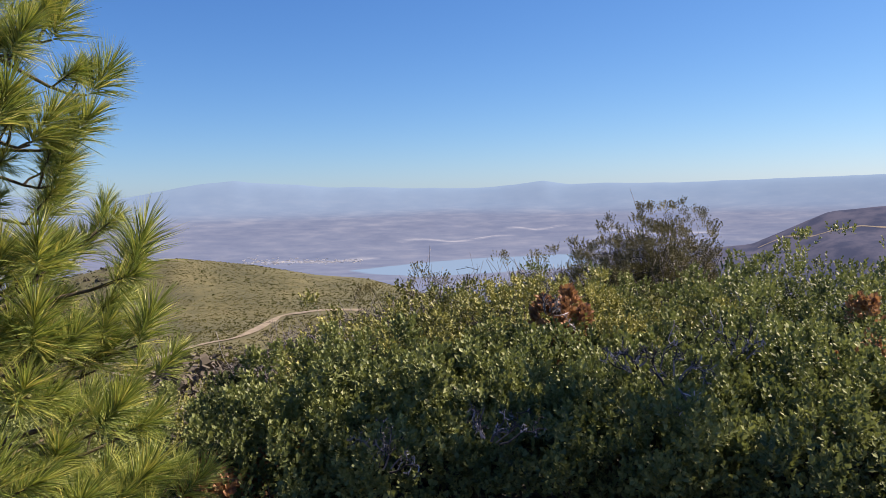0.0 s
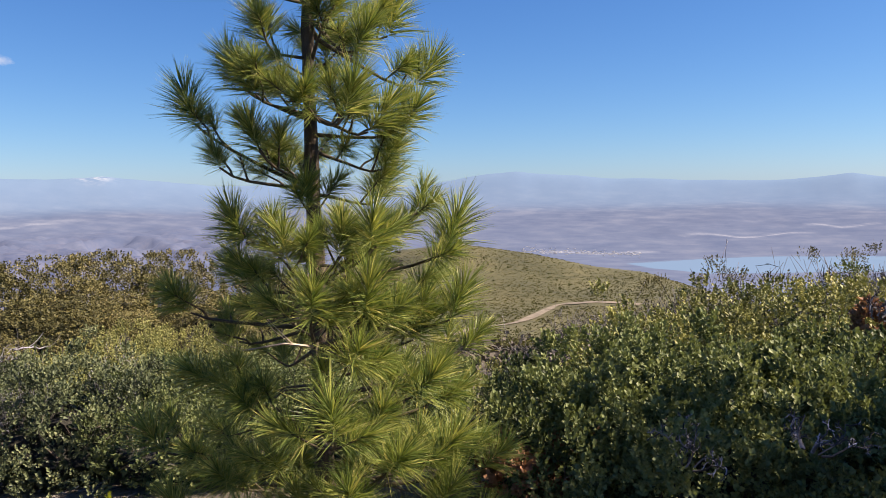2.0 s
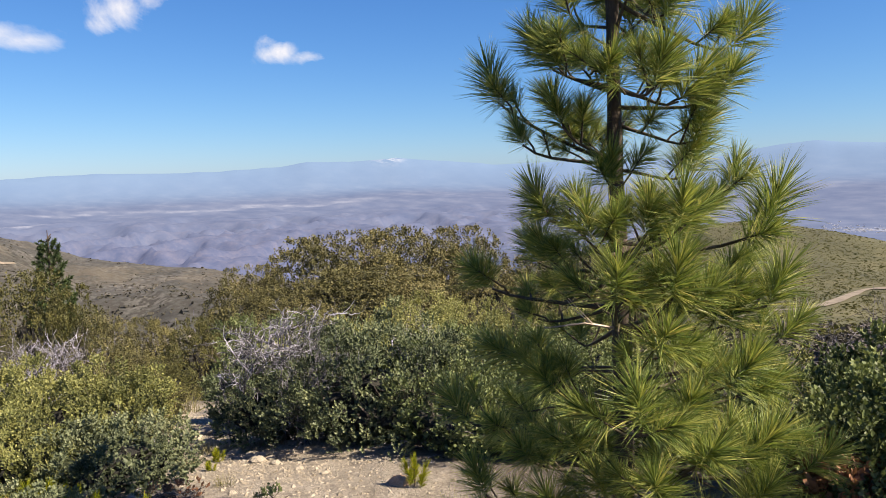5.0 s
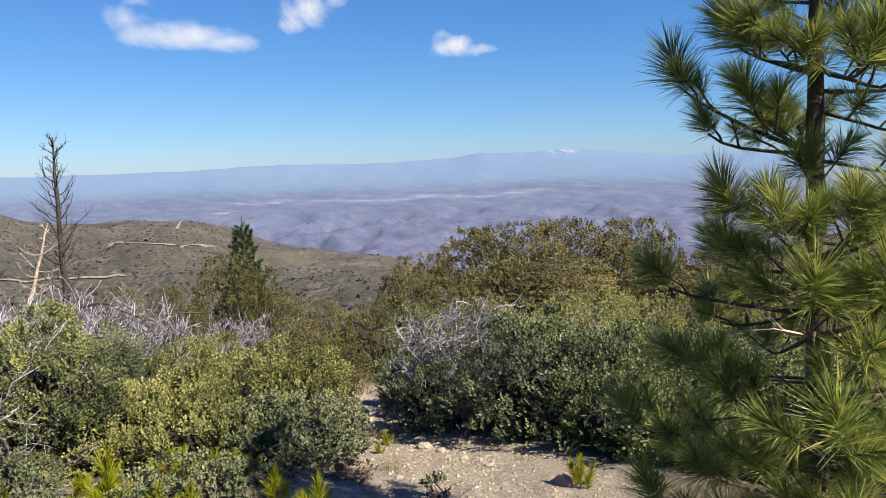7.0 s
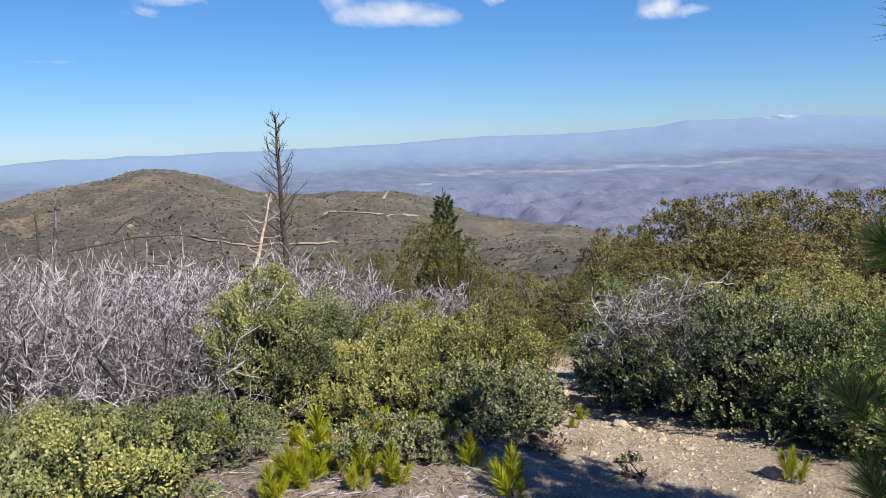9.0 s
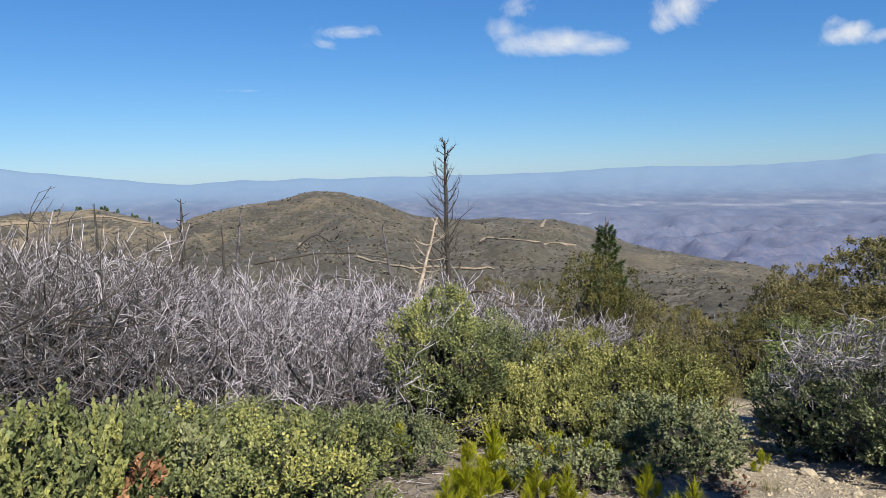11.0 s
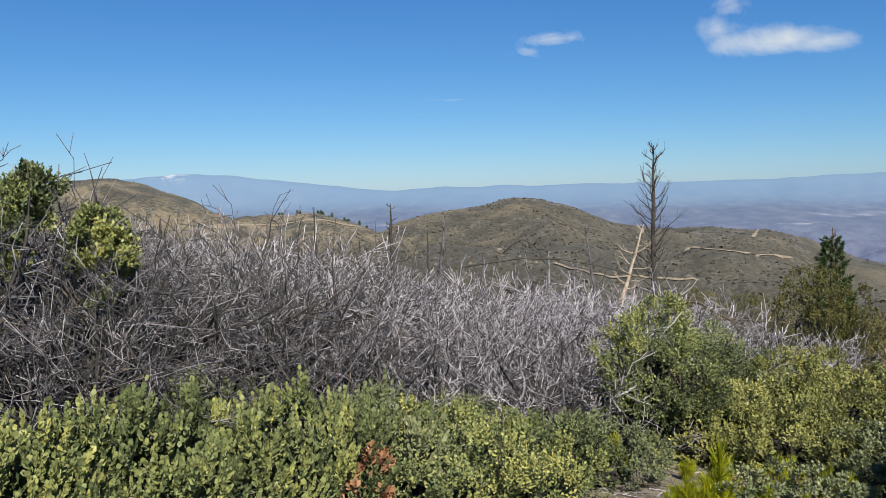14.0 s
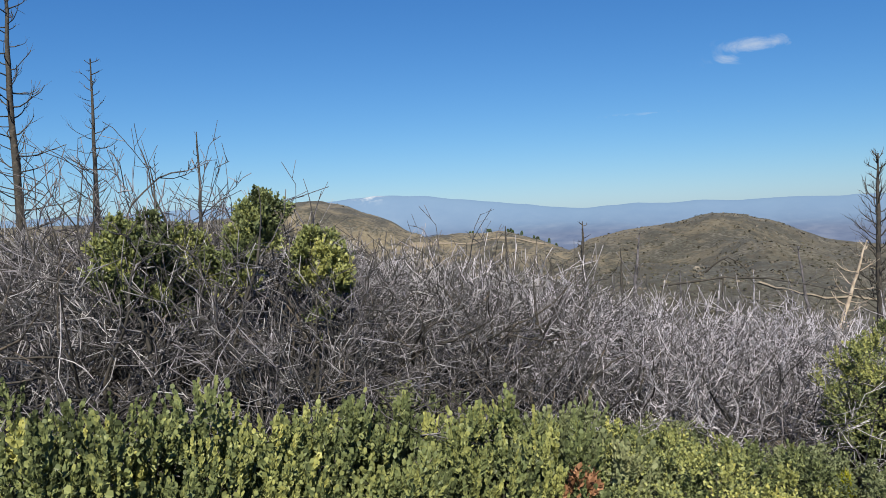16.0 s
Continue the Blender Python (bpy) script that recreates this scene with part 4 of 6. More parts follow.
def shrub(az, r, rx, top, mat, label, seed, density=1.0, leaf=0.024, leaves=12, ry=None, oval=False, width=0.72, up=1.0, shell=0.22, bumps=0.24, name="shrub", stems=11, group="shrubs round the trail", stem_mat=None, length=0.07, low=-0.35, least=0.25, solid=True, square=2.5, each=20):
    rr = np.random.default_rng(seed)
    x, y = spot(az, r)
    gz = float(ground_z(x, y))
    h = max(top - gz, least)
    ry = ry or rx
    ob = holder(name, (x, y, gz), label, "shrub", group, turn=rr.uniform(0, 360))
    area = rx * ry * 2.2 + (rx + ry) * h * 2.2
    n = int(230 * density * area)
    p, nor, shade = dome(rr, n, rx, ry, h, seed, shell, low, bumps, each, square)
    axis = unit(nor + np.array([0, 0, 0.25 + 0.5 * up]) + rr.normal(0, 0.2, (n, 3)))
    tone = np.clip(0.08 + 0.6 * shade + 0.3 * fractal(p[:, 0] + seed, p[:, 1] + p[:, 2], 0.45, seed, 3) + rr.normal(0, 0.09, n), 0, 1)
    oval = leaf > 0.023 and up > 1.5
    part("foliage", scatter_sprigs("foliage", p, axis, rr.uniform(0.75, 1.25, n), mat, seed, leaves, length, leaf, width, oval, up, tone), ob)
    part("branch_framework", stems_mesh(rr, rx, ry, h, stems, stem_mat or M_STEM), ob, "thin woody stems")
    if solid:
        part("shade_filler", inner_leaves(rr, int(area * 1100), rx, ry, h, seed, bumps, mat, 0.029, max(low, -0.5)), ob, "broad inner leaves, toned dark for the shade inside")
        part("dark_core", core_mesh(rx, ry, h, seed, bumps, M_CORE, 0.55), ob, "near-black solid core that stands in for shade between the leaves")
    return ob


# dense dark shrubs facing the first view
for i, (az, r, rx, top, m, dens) in enumerate((
        (-11, 3.75, 0.80, 0.74, M_DARKLEAF, 1.1), (-1, 3.65, 0.95, 0.86, M_DARKLEAF, 1.15), (12, 3.6, 0.95, 0.84, M_DARKLEAF, 1.15), (25, 3.7, 1.0, 0.88, M_DARKLEAF, 1.15),
        (38, 3.9, 1.1, 0.95, M_DARKLEAF, 0.8), (-3, 4.9, 0.85, 0.88, M_YELLOWLEAF, 0.9), (6, 5.2, 1.0, 0.95, M_YELLOWLEAF, 1.0), (16.5, 5.1, 1.0, 0.86, M_YELLOWLEAF, 1.0),
        (26, 5.3, 1.1, 1.06, M_DARKLEAF, 0.9), (31, 6.4, 1.2, 1.2, M_DARKLEAF, 0.7), (20, 6.6, 1.1, 0.92, M_DARKLEAF, 0.7), (8, 6.6, 1.1, 0.86, M_DARKLEAF, 0.7), (-7.5, 2.85, 0.24, 0.60, M_DARKLEAF, 1.2))):
    shrub(az, r, rx, top, m, "dense evergreen shrub with small glossy green leaves", 100 + i, dens * (3.0 if i < 5 else 1.8), 0.0225, 10, low=0.36 if i in (1, 2, 3) else -0.2, bumps=0.26, square=3.4, shell=0.16, each=18)

# shrubs between the pine and the trail
for i, (az, r, rx, top, m, dens) in enumerate((
        (-43.6, 5.3, 0.78, 0.5, M_BLUELEAF, 1.2), (-51.8, 5.9, 0.46, 0.22, M_BLUELEAF, 1.2), (-44.5, 7.0, 1.1, 0.30, M_YELLOWLEAF, 0.8), (-37.5, 5.8, 0.95, 0.36, M_DARKLEAF, 0.9),
        (-51.0, 7.3, 0.62, 0.22, M_DARKLEAF, 0.9), (-54.0, 8.4, 0.4, 0.0, M_DARKLEAF, 0.9), (-30, 5.2, 1.0, 0.36, M_DARKLEAF, 0.8), (-22, 5.2, 0.9, 0.34, M_YELLOWLEAF, 0.8), (-40, 4.75, 0.48, 0.34, M_DARKLEAF, 0.9), (-34.5, 4.6, 0.5, 0.36, M_DARKLEAF, 0.9), (-28, 4.5, 0.5, 0.42, M_DARKLEAF, 0.9), (-41, 8.6, 1.2, 0.1, M_YELLOWLEAF, 0.6), (-33, 7.4, 1.2, 0.2, M_YELLOWLEAF, 0.6))):
    shrub(az, r, rx, top, m, "rounded evergreen shrub with dark glossy leaves beside the trail", 130 + i, dens * (3.6 if i < 2 else 2.0), 0.0195, 10, each=24, low=-0.45, bumps=0.26, square=3.0)

# shrubs on the other side of the trail
for i, (az, r, rx, top, m, dens) in enumerate((
        (-79.6, 5.1, 0.42, 0.76, M_GREENLEAF, 1.6), (-76.8, 6.0, 0.58, 0.44, M_GREYLEAF, 1.0), (-71.5, 6.2, 0.75, 0.24, M_YELLOWLEAF, 1.0), (-65.8, 5.7, 0.62, 0.24, M_YELLOWLEAF, 1.1),
        (-63.3, 4.52, 0.40, 0.2, M_GREYLEAF, 1.3), (-69.5, 4.9, 0.55, 0.24, M_YELLOWLEAF, 1.1), (-75.5, 5.15, 0.5, 0.26, M_YELLOWLEAF, 1.1), (-62.6, 5.9, 0.36, 0.1, M_YELLOWLEAF, 1.1), (-63.5, 7.6, 0.6, -0.1, M_OAKLEAF, 0.8))):
    shrub(az, r, rx, top, m, "low shrub with small grey-green leaves on the trail edge" if m is M_GREYLEAF else "low shrub with yellow-green leaves on the trail edge", 160 + i, dens * 4.0, 0.0175, 10, each=24, low=-0.2 if i == 0 else -0.4, bumps=0.34)

# bright shrubs along the near edge of the dead thicket
for i, (az, r, rx, top, m, dens) in enumerate((
        (-85.5, 4.25, 0.42, 0.2, M_GREYLEAF, 1.2), (-91, 3.85, 0.52, 0.34, M_GREENLEAF, 1.2), (-98, 3.65, 0.55, 0.44, M_GREENLEAF, 1.2), (-104, 3.7, 0.5, 0.50, M_GREYLEAF, 1.2), (-109, 3.4, 0.55, 0.60, M_GREENLEAF, 1.2),
        (-117, 3.2, 0.6, 0.64, M_GREENLEAF, 1.2), (-125, 3.1, 0.6, 0.72, M_GREENLEAF, 1.2), (-133, 3.0, 0.6, 0.86, M_GREENLEAF, 1.2), (-141, 3.0, 0.7, 0.98, M_GREENLEAF, 0.9), (-113, 4.2, 0.5, 0.52, M_GREYLEAF, 0.9), (-96, 4.6, 0.45, 0.28, M_GREYLEAF, 0.9))):
    small = az > -100
    shrub(az, r, rx, top, m, "rounded green shrub with small dense leaves" if small else "bright green shrub with round leathery leaves on upright shoots", 190 + i, dens * (3.4 if small else 1.5), 0.0175 if small else 0.0235, 10 if small else 19, each=22 if small else 10, low=-0.35, width=0.72, length=0.07 if small else 0.12, up=1.0 if small else 1.8, bumps=0.3)


# ---- bare dead brush ----
def spray_mesh(seed, rad, h, stems, c1, c2, c3, mat, thick=0.010, lift=0.35, fan=0.8, twig=0.0017, crook=0.17, tangle=0):
    r = np.random.default_rng(seed)
    a = np.arange(stems) * 2.4
    tilt = r.uniform(0.05, 1.0, stems) ** 0.7 * fan
    d = np.stack([np.cos(a) * np.sin(tilt), np.sin(a) * np.sin(tilt), np.cos(tilt)], -1)
    L = 0.8 * h * r.uniform(0.6, 1.05, stems) / np.maximum(np.cos(tilt), 0.6)
    lines = [np.stack([np.cos(a), np.sin(a), 0 * a - 0.6], -1) * 0.1 * rad]
    for k in range(5):
        lines.append(lines[-1] + d * (L / 5)[:, None])
        d = unit(d + r.normal(0, crook * 1.3, (stems, 3)) + np.array([0, 0, lift * 0.25]))
    lines = np.stack(lines, 1)
    rads = thick * r.uniform(0.6, 1.3, stems)[:, None] * np.linspace(1, 0.35, 6)[None]
    l1, r1 = branch_out(r, lines, rads, c1, 0.36, 0.7, lift, crook=crook)
    l2, r2 = branch_out(r, l1, r1, c2, 0.5, 0.7, lift * 0.8, points=3, crook=crook)
    l3, r3 = branch_out(r, l2, r2, c3, 0.6, 0.6, lift * 0.6, points=2, low=0.1)
    sets = [(lines, rads), (l1, np.maximum(r1, twig * 1.4)), (l2, np.maximum(r2, twig)), (l3, np.maximum(r3, twig * 0.8))]
    k = h / np.percentile(l3[..., 2], 99.6)
    sets = [tubes(q * np.array([1, 1, k]), w) for q, w in sets[:3]] + [spikes(q * np.array([1, 1, k]), w) for q, w in sets[3:]]
    out = [mesh_of("branch_framework", *join(sets[:2]), [mat]), mesh_of("twig_crown", *join(sets[2:]), [mat])]
    if tangle:
        # old dead twigs crossing inside the shrub
        c = r.normal(0, 1, (tangle, 3)) * np.array([0.34, 0.34, 0.16]) * rad / 0.7 + np.array([0, 0, 0.36])
        c[:, 2] = np.clip(c[:, 2], 0.02, 0.8) * h
        d = unit(r.normal(0, 1, (tangle, 3)) + np.array([0, 0, 0.35])) * r.uniform(0.08, 0.26, (tangle, 1))
        out.append(mesh_of("dark_core", *spikes(np.stack([c, c + d], 1), r.uniform(0.0015, 0.0045, (tangle, 1))), [M_OLDTWIG]))
    return out


def forked(r, start, way, length, radius, levels, kids, spread, lift, shrink, curl, thin=0.65):
    """Branches that fork again and again, each with a bend of its own: one list of (lines, radii) for each level."""
    out = []
    for level in range(levels):
        n = len(start)
        k = (7, 6, 5, 4, 3)[min(level, 4)] if level < levels - 1 else 2
        bend = r.normal(0, curl, (n, 3)) * 2.5 / (k - 1)
        line, d = [start], way
        for _ in range(k - 1):
            line.append(line[-1] + d * (length / (k - 1))[:, None])
            d = unit(d + bend + r.normal(0, curl * 0.4, (n, 3)) + np.array([0, 0, lift * 3 / (k - 1)]))
        line = np.stack(line, 1)
        out.append((line, radius[:, None] * np.linspace(1, 0.75 if level < levels - 1 else 0.6, k)[None]))
        # each fork: one arm goes on, the others part from it
        p = np.repeat(np.arange(n), kids[min(level, len(kids) - 1)])
        first = np.concatenate([[True], p[1:] != p[:-1]])
        at = np.where(first, k - 1.0, r.uniform(0.3, 1.0, len(p)) * (k - 1))
        i = np.minimum(at.astype(int), k - 2)
        f = (at - i)[:, None]
        start = line[p, i] * (1 - f) + line[p, i + 1] * f
        go = unit(line[p, i + 1] - line[p, i])
        way = unit(go + r.normal(0, 1, (len(p), 3)) * np.where(first, spread * 0.5, spread)[:, None])
        length = length[p] * shrink * r.uniform(0.6, 1.3, len(p))
        radius = radius[p] * np.where(first, thin * 1.1, thin * 0.85)
    return out


def within(sets, full, rad=0.85):
    """Leave out the branches that start outside a dome of that radius and one metre's height; those that end outside run out thin."""
    out = []
    for q, w in sets:
        a = q[:, 0]
        keep = (a[:, 0] ** 2 + a[:, 1] ** 2) / rad ** 2 + np.maximum(a[:, 2], 0) ** 2 < full
        q, w, b = q[keep], w[keep], q[keep][:, -1]
        ends = (b[:, 0] ** 2 + b[:, 1] ** 2) / rad ** 2 + np.maximum(b[:, 2], 0) ** 2 > full
        out.append((q, w * np.where(ends[:, None], np.linspace(1, 0.15, w.shape[1])[None], 1.0)))
    return out


def bare_mesh(seed, stems, kids, mat, wood, arm, twig, fan=0.95, spread=0.55, lift=0.10, curl=0.2, first=0.3, shrink=0.73, levels=7, inner=3, full=0.9):
    """A dead shrub one metre high: dark stems that fork into a dome of stiff twigs."""
    r = np.random.default_rng(seed)
    a = np.arange(stems) * 2.4 + r.uniform(0, 0.7, stems)
    tilt = np.sqrt((np.arange(stems) + 0.5) / stems) * fan
    d = np.stack([np.cos(a) * np.sin(tilt), np.sin(a) * np.sin(tilt), np.cos(tilt)], -1)
    start = np.stack([np.cos(a) * 0.06, np.sin(a) * 0.06, 0 * a - 0.05], -1)
    sets = forked(r, start, d, first * r.uniform(0.75, 1.25, stems), arm * r.uniform(0.6, 1.3, stems), levels, kids, spread, lift, shrink, curl)
    k = 1.0 / np.percentile(sets[-1][0][..., 2], 94 if full < 1 else 95.5)
    sets = within([(q * k, w) for q, w in sets], full)
    sets = [(q, np.maximum(w, twig)) for q, w in sets]
    # short twiglets along the outer branches
    small = [branch_out(r, q, w, 2, 0.5, 0.6, 0.25, points=2, low=0.15, thin=0.85) for q, w in sets[-3:-1]]
    low = [tubes(q, w, (7, 6, 4, 3)[min(j, 3)]) for j, (q, w) in enumerate(sets[:inner])]
    high = [tubes(q, w) for q, w in sets[inner:]] + [tubes(q, np.maximum(w, twig * 0.75)) for q, w in small]
    return [mesh_of("branch_framework", *join(low), [wood], smooth=True), mesh_of("twig_crown", *join(high), [mat], smooth=True)]


GREY = [bare_mesh(300 + k, 15, (3, 3, 2, 2, 2, 2), M_GREYTWIG, M_DARKTWIG, 0.007, 0.0015, 1.1, 0.55, 0.14, 0.34, 0.3, 0.71) for k in range(5)]
GREY_FAR = [bare_mesh(310 + k, 12, (3, 3, 2, 2, 2), M_GREYTWIG, M_DARKTWIG, 0.008, 0.0022, 1.1, 0.5, 0.15, 0.3, 0.3, 0.72, levels=6) for k in range(3)]
BRUSHY = [bare_mesh(350 + k, 12, (3, 3, 2, 2, 2), M_DARKTWIG, M_DARKTWIG, 0.006, 0.0021, 1.2, 0.65, 0.06, 0.4, 0.24, 0.76, inner=2, full=0.72) for k in range(3)]
ARMS = [bare_mesh(340 + k, 8, (3, 3, 2, 2, 2, 2), M_DARKTWIG, M_CHAR, 0.0095, 0.0015, 1.05, 0.6, 0.10, 0.42, 0.3, 0.74, full=1.15) for k in range(4)]
DARK = [bare_mesh(320 + k, 13, (3, 3, 2, 2, 2, 2), M_MIDTWIG, M_CHAR, 0.010, 0.0015, 1.1, 0.6, 0.10, 0.4, 0.3, 0.72) for k in range(5)]
DARK_FAR = [bare_mesh(330 + k, 11, (3, 3, 2, 2, 2), M_MIDTWIG, M_CHAR, 0.009, 0.0020, 1.1, 0.55, 0.11, 0.36, 0.3, 0.72, levels=6) for k in range(3)]


def bare_shrub(az, r, top, kind, k, spread=1.0, label="leafless grey dead shrub in a dense thicket", low=0.35):
    x, y = spot(az, r)
    gz = float(ground_z(x, y))
    h = max(top - gz, low)
    ob = holder("dead_shrub", (x, y, gz), label, "dead shrub", "dead thicket", turn=k * 77.0)
    wide = spread * (0.35 + 0.62 * min(h, 1.5))
    ob.scale = (wide, wide, h)
    for me in kind[k % len(kind)]:
        part(me.name.split(".")[0], me, ob)
    return ob


def thicket():
    r = np.random.default_rng(17)
    k = 0
    for row, (dist, step) in enumerate(((4.8, 6.5), (5.7, 5.6), (6.8, 5.0), (8.2, 4.6), (10.0, 5.0), (12.5, 5.4))):
        az = -142.0
        while az < -76:
            a = az + r.uniform(-1.5, 1.5)
            d = dist + r.uniform(-0.4, 0.5)
            # highest towards the left, lower over the far slope
            el = np.interp(a, [-140, -128, -122, -117, -109, -104, -98, -90, -79], [0.6, 0.8, -0.4, -1.7, -2.0, -3.2, -5.6, -6.4, -7.2])
            if a > -83 and dist < 6.8 or a > -95 and dist < 5.6:
                az += step
                continue
            top = EYE + d * math.tan(radians(el + 0.5 - r.uniform(0.0, 1.8) - (1.0 if dist < 5.6 else 0)))
            top = min(top, float(ground_z(*spot(a, d))) + 2.0)
            pale = a > -114 and (a > -101 or k % 2 == 0)
            bare_shrub(a, d, top, (GREY if dist < 6.5 else GREY_FAR) if pale else (DARK if dist < 6.5 else DARK_FAR), k, r.uniform(1.0, 1.35), "leafless grey dead shrub in a dense thicket" if pale else "tangled dark leafless shrub in a dense thicket")
            k += 1
            az += step


thicket()
# taller bare bushes, seen against the sky
for i, (az, r, top) in enumerate(((-126.8, 5.2, 1.82), (-129.8, 5.5, 1.86), (-132.8, 5.2, 1.78), (-131, 5.9, 1.9), (-136, 5.0, 1.7), (-122.6, 5.6, 1.6), (-128.2, 6.0, 1.95), (-124.6, 5.0, 1.62), (-134.6, 5.7, 1.85), (-129.5, 4.5, 1.5), (-139, 4.2, 1.3), (-115.5, 5.2, 1.35), (-109.5, 5.4, 1.3), (-133.5, 4.4, 1.3), (-112.5, 4.5, 1.12), (-106.5, 4.7, 1.08), (-118.5, 4.4, 1.2), (-123.5, 4.2, 1.2), (-102.5, 5.2, 1.1))):
    bare_shrub(az, r, top, ARMS, i + 1, 1.25, "tall dark bare bush with crooked branches")
# dead brush beyond the trail-side shrubs
for i, (az, r, top) in enumerate(((-74, 8.2, 0.0), (-70.5, 8.6, -0.1), (-67, 9.0, -0.35), (-77, 9.5, 0.1), (-72, 11, -0.3), (-68, 12, -0.6), (-75, 13, -0.2), (-64.5, 11.5, -0.9), (-71, 14.5, -0.8), (-66.5, 15.5, -1.2), (-74.5, 16.5, -0.6))):
    bare_shrub(az, r, top, GREY_FAR if i % 2 else DARK_FAR, i, 1.2, "leafless grey-brown brush on the slope")
# grey brush beyond the first shrubs and over the shrubs beside the trail
for i, (az, r, top, s) in enumerate(((-8, 8.0, 0.45, 0.9), (-5, 9.0, 0.4, 1.0), (-11, 9.5, 0.15, 1.1), (-2.5, 7.4, 0.62, 0.9), (0.5, 7.6, 0.95, 0.8), (5.5, 7.8, 0.98, 0.85), (8, 8.4, 0.95, 0.9), (11, 8.2, 0.95, 0.9), (2.5, 8.8, 0.85, 0.9), (22, 8.0, 0.88, 0.9))):
    bare_shrub(az, r, top, BRUSHY, i + 2, s, "bare twiggy brush rising behind green shrubs")
for i, (az, r, top, s) in enumerate(((-49.4, 5.3, 0.56, 0.36), (-47.4, 5.9, 0.6, 0.4), (-54.6, 6.2, 0.2, 0.36), (-41.0, 5.6, 0.54, 0.34))):
    bare_shrub(az, r, top, GREY, i, s, "pale grey dead branches spread over a green shrub")


# half-leafy shrubs with many bare twigs
for i, (az, r, rx, top, dens) in enumerate(((15.6, 8.2, 0.72, 1.42, 1.0), (13.2, 8.6, 0.5, 1.05, 0.5), (18.0, 8.6, 0.6, 1.34, 0.8), (0.4, 7.7, 0.34, 0.92, 0.16), (4.4, 7.9, 0.42, 0.98, 0.18), (8.0, 8.2, 0.42, 0.96, 0.2), (11.0, 8.3, 0.45, 1.0, 0.25), (-3.6, 7.8, 0.3, 0.7, 0.15))):
    shrub(az, r, rx, top - 0.06, M_OAKLEAF, "sparse grey-green shrub with bare twigs above the rest", 230 + i, dens * 6.0, 0.015, 8, shell=0.8, low=-0.2, stems=14, stem_mat=M_DARKTWIG, solid=False)
    bare_shrub(az, r, top, BRUSHY, i, 0.85, "bare twiggy brush rising behind green shrubs")
for i, (az, r, rx, top) in enumerate(((-123.8, 4.6, 0.24, 1.66), (-118.7, 4.6, 0.2, 1.44), (-127.5, 4.8, 0.16, 1.5), (-131.0, 4.7, 0.3, 1.56))):
    shrub(az, r, rx, top, M_GREENLEAF, "green scrub oak sprouting among bare branches", 240 + i, 2.2, 0.022, 10, shell=0.12, low=0.8, stems=5, bumps=0.08, stem_mat=M_DARKTWIG, solid=False)

# withered rust-coloured patches
for i, (az, r, rx, top) in enumerate(((10.0, 4.45, 0.17, 0.97), (30.0, 4.4, 0.09, 0.97), (-14.2, 3.3, 0.3, 0.5), (-102.8, 3.2, 0.08, 0.44))):
    shrub(az, r, rx, top, M_REDLEAF, "withered rust-brown leafy sprigs among the shrubs", 260 + i, 2.6, 0.03, 9, shell=0.7, low=0.35, stems=4, length=0.05, solid=False)
for i, (az, r, rx) in enumerate(((-72.6, 4.38, 0.09), (-58.6, 3.98, 0.09), (-60.6, 4.02, 0.05), (-59.6, 3.96, 0.06), (-73.8, 4.3, 0.06), (-70.2, 4.3, 0.05))):
    x, y = spot(az, r)
    shrub(az, r, rx, float(ground_z(x, y)) + 0.06, M_REDLEAF, "low rust-red dry sprigs on bare soil", 270 + i, 3.0, 0.016, 7, shell=0.7, low=-0.2, stems=3, length=0.025, least=0.05, solid=False)

# low grey-green sprigs between the seedlings
for i, (az, r, rx, h) in enumerate(((-74.6, 3.86, 0.10, 0.16), (-75.2, 3.66, 0.08, 0.13), (-71.6, 3.92, 0.10, 0.2), (-68.6, 3.74, 0.10, 0.17), (-67.2, 3.72, 0.07, 0.14), (-66.0, 3.86, 0.08, 0.1), (-72.6, 3.72, 0.07, 0.15), (-69.9, 3.7, 0.09, 0.2), (-52.4, 3.65, 0.035, 0.09), (-81.5, 4.1, 0.1, 0.12))):
    x, y = spot(az, r)
    shrub(az, r, rx, float(ground_z(x, y)) + h, M_DARKLEAF if i == 8 else M_GREYLEAF, "low grey-green leafy sprig on open ground", 280 + i, 5.0, 0.017, 8, shell=0.6, low=-0.3, stems=5, length=0.04, least=0.05, solid=False, each=8)


# ---- oaks and young trees on the slope ----
def oak_template(seed, mat, n, leaf, rx=1.4, h=3.0, shell=0.24, bumps=0.2, tone0=0.23, core=0.66):
    r = np.random.default_rng(seed)
    p, nor, shade = dome(r, n, rx, rx, h, seed, shell, -0.5, bumps, 18, fill=0.85, billow=0.75, crease=0.2)
    axis = unit(nor + np.array([0, 0, 0.6]) + r.normal(0, 0.4, (n, 3)))
    tone = np.clip(tone0 + 0.4 * shade + 0.3 * fractal(p[:, 0] + seed, p[:, 1] + p[:, 2], 1.2, seed, 3) + r.normal(0, 0.15, n), 0, 1)
    crown = scatter_sprigs("crown", p, axis, r.uniform(0.7, 1.3, n), mat, seed, 5, leaf * 2.0, leaf, 0.8, False, 0.4, tone)
    # the crown's core also carries its inner shade as colour
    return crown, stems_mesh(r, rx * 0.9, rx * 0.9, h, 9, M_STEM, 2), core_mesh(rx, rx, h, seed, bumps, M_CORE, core)


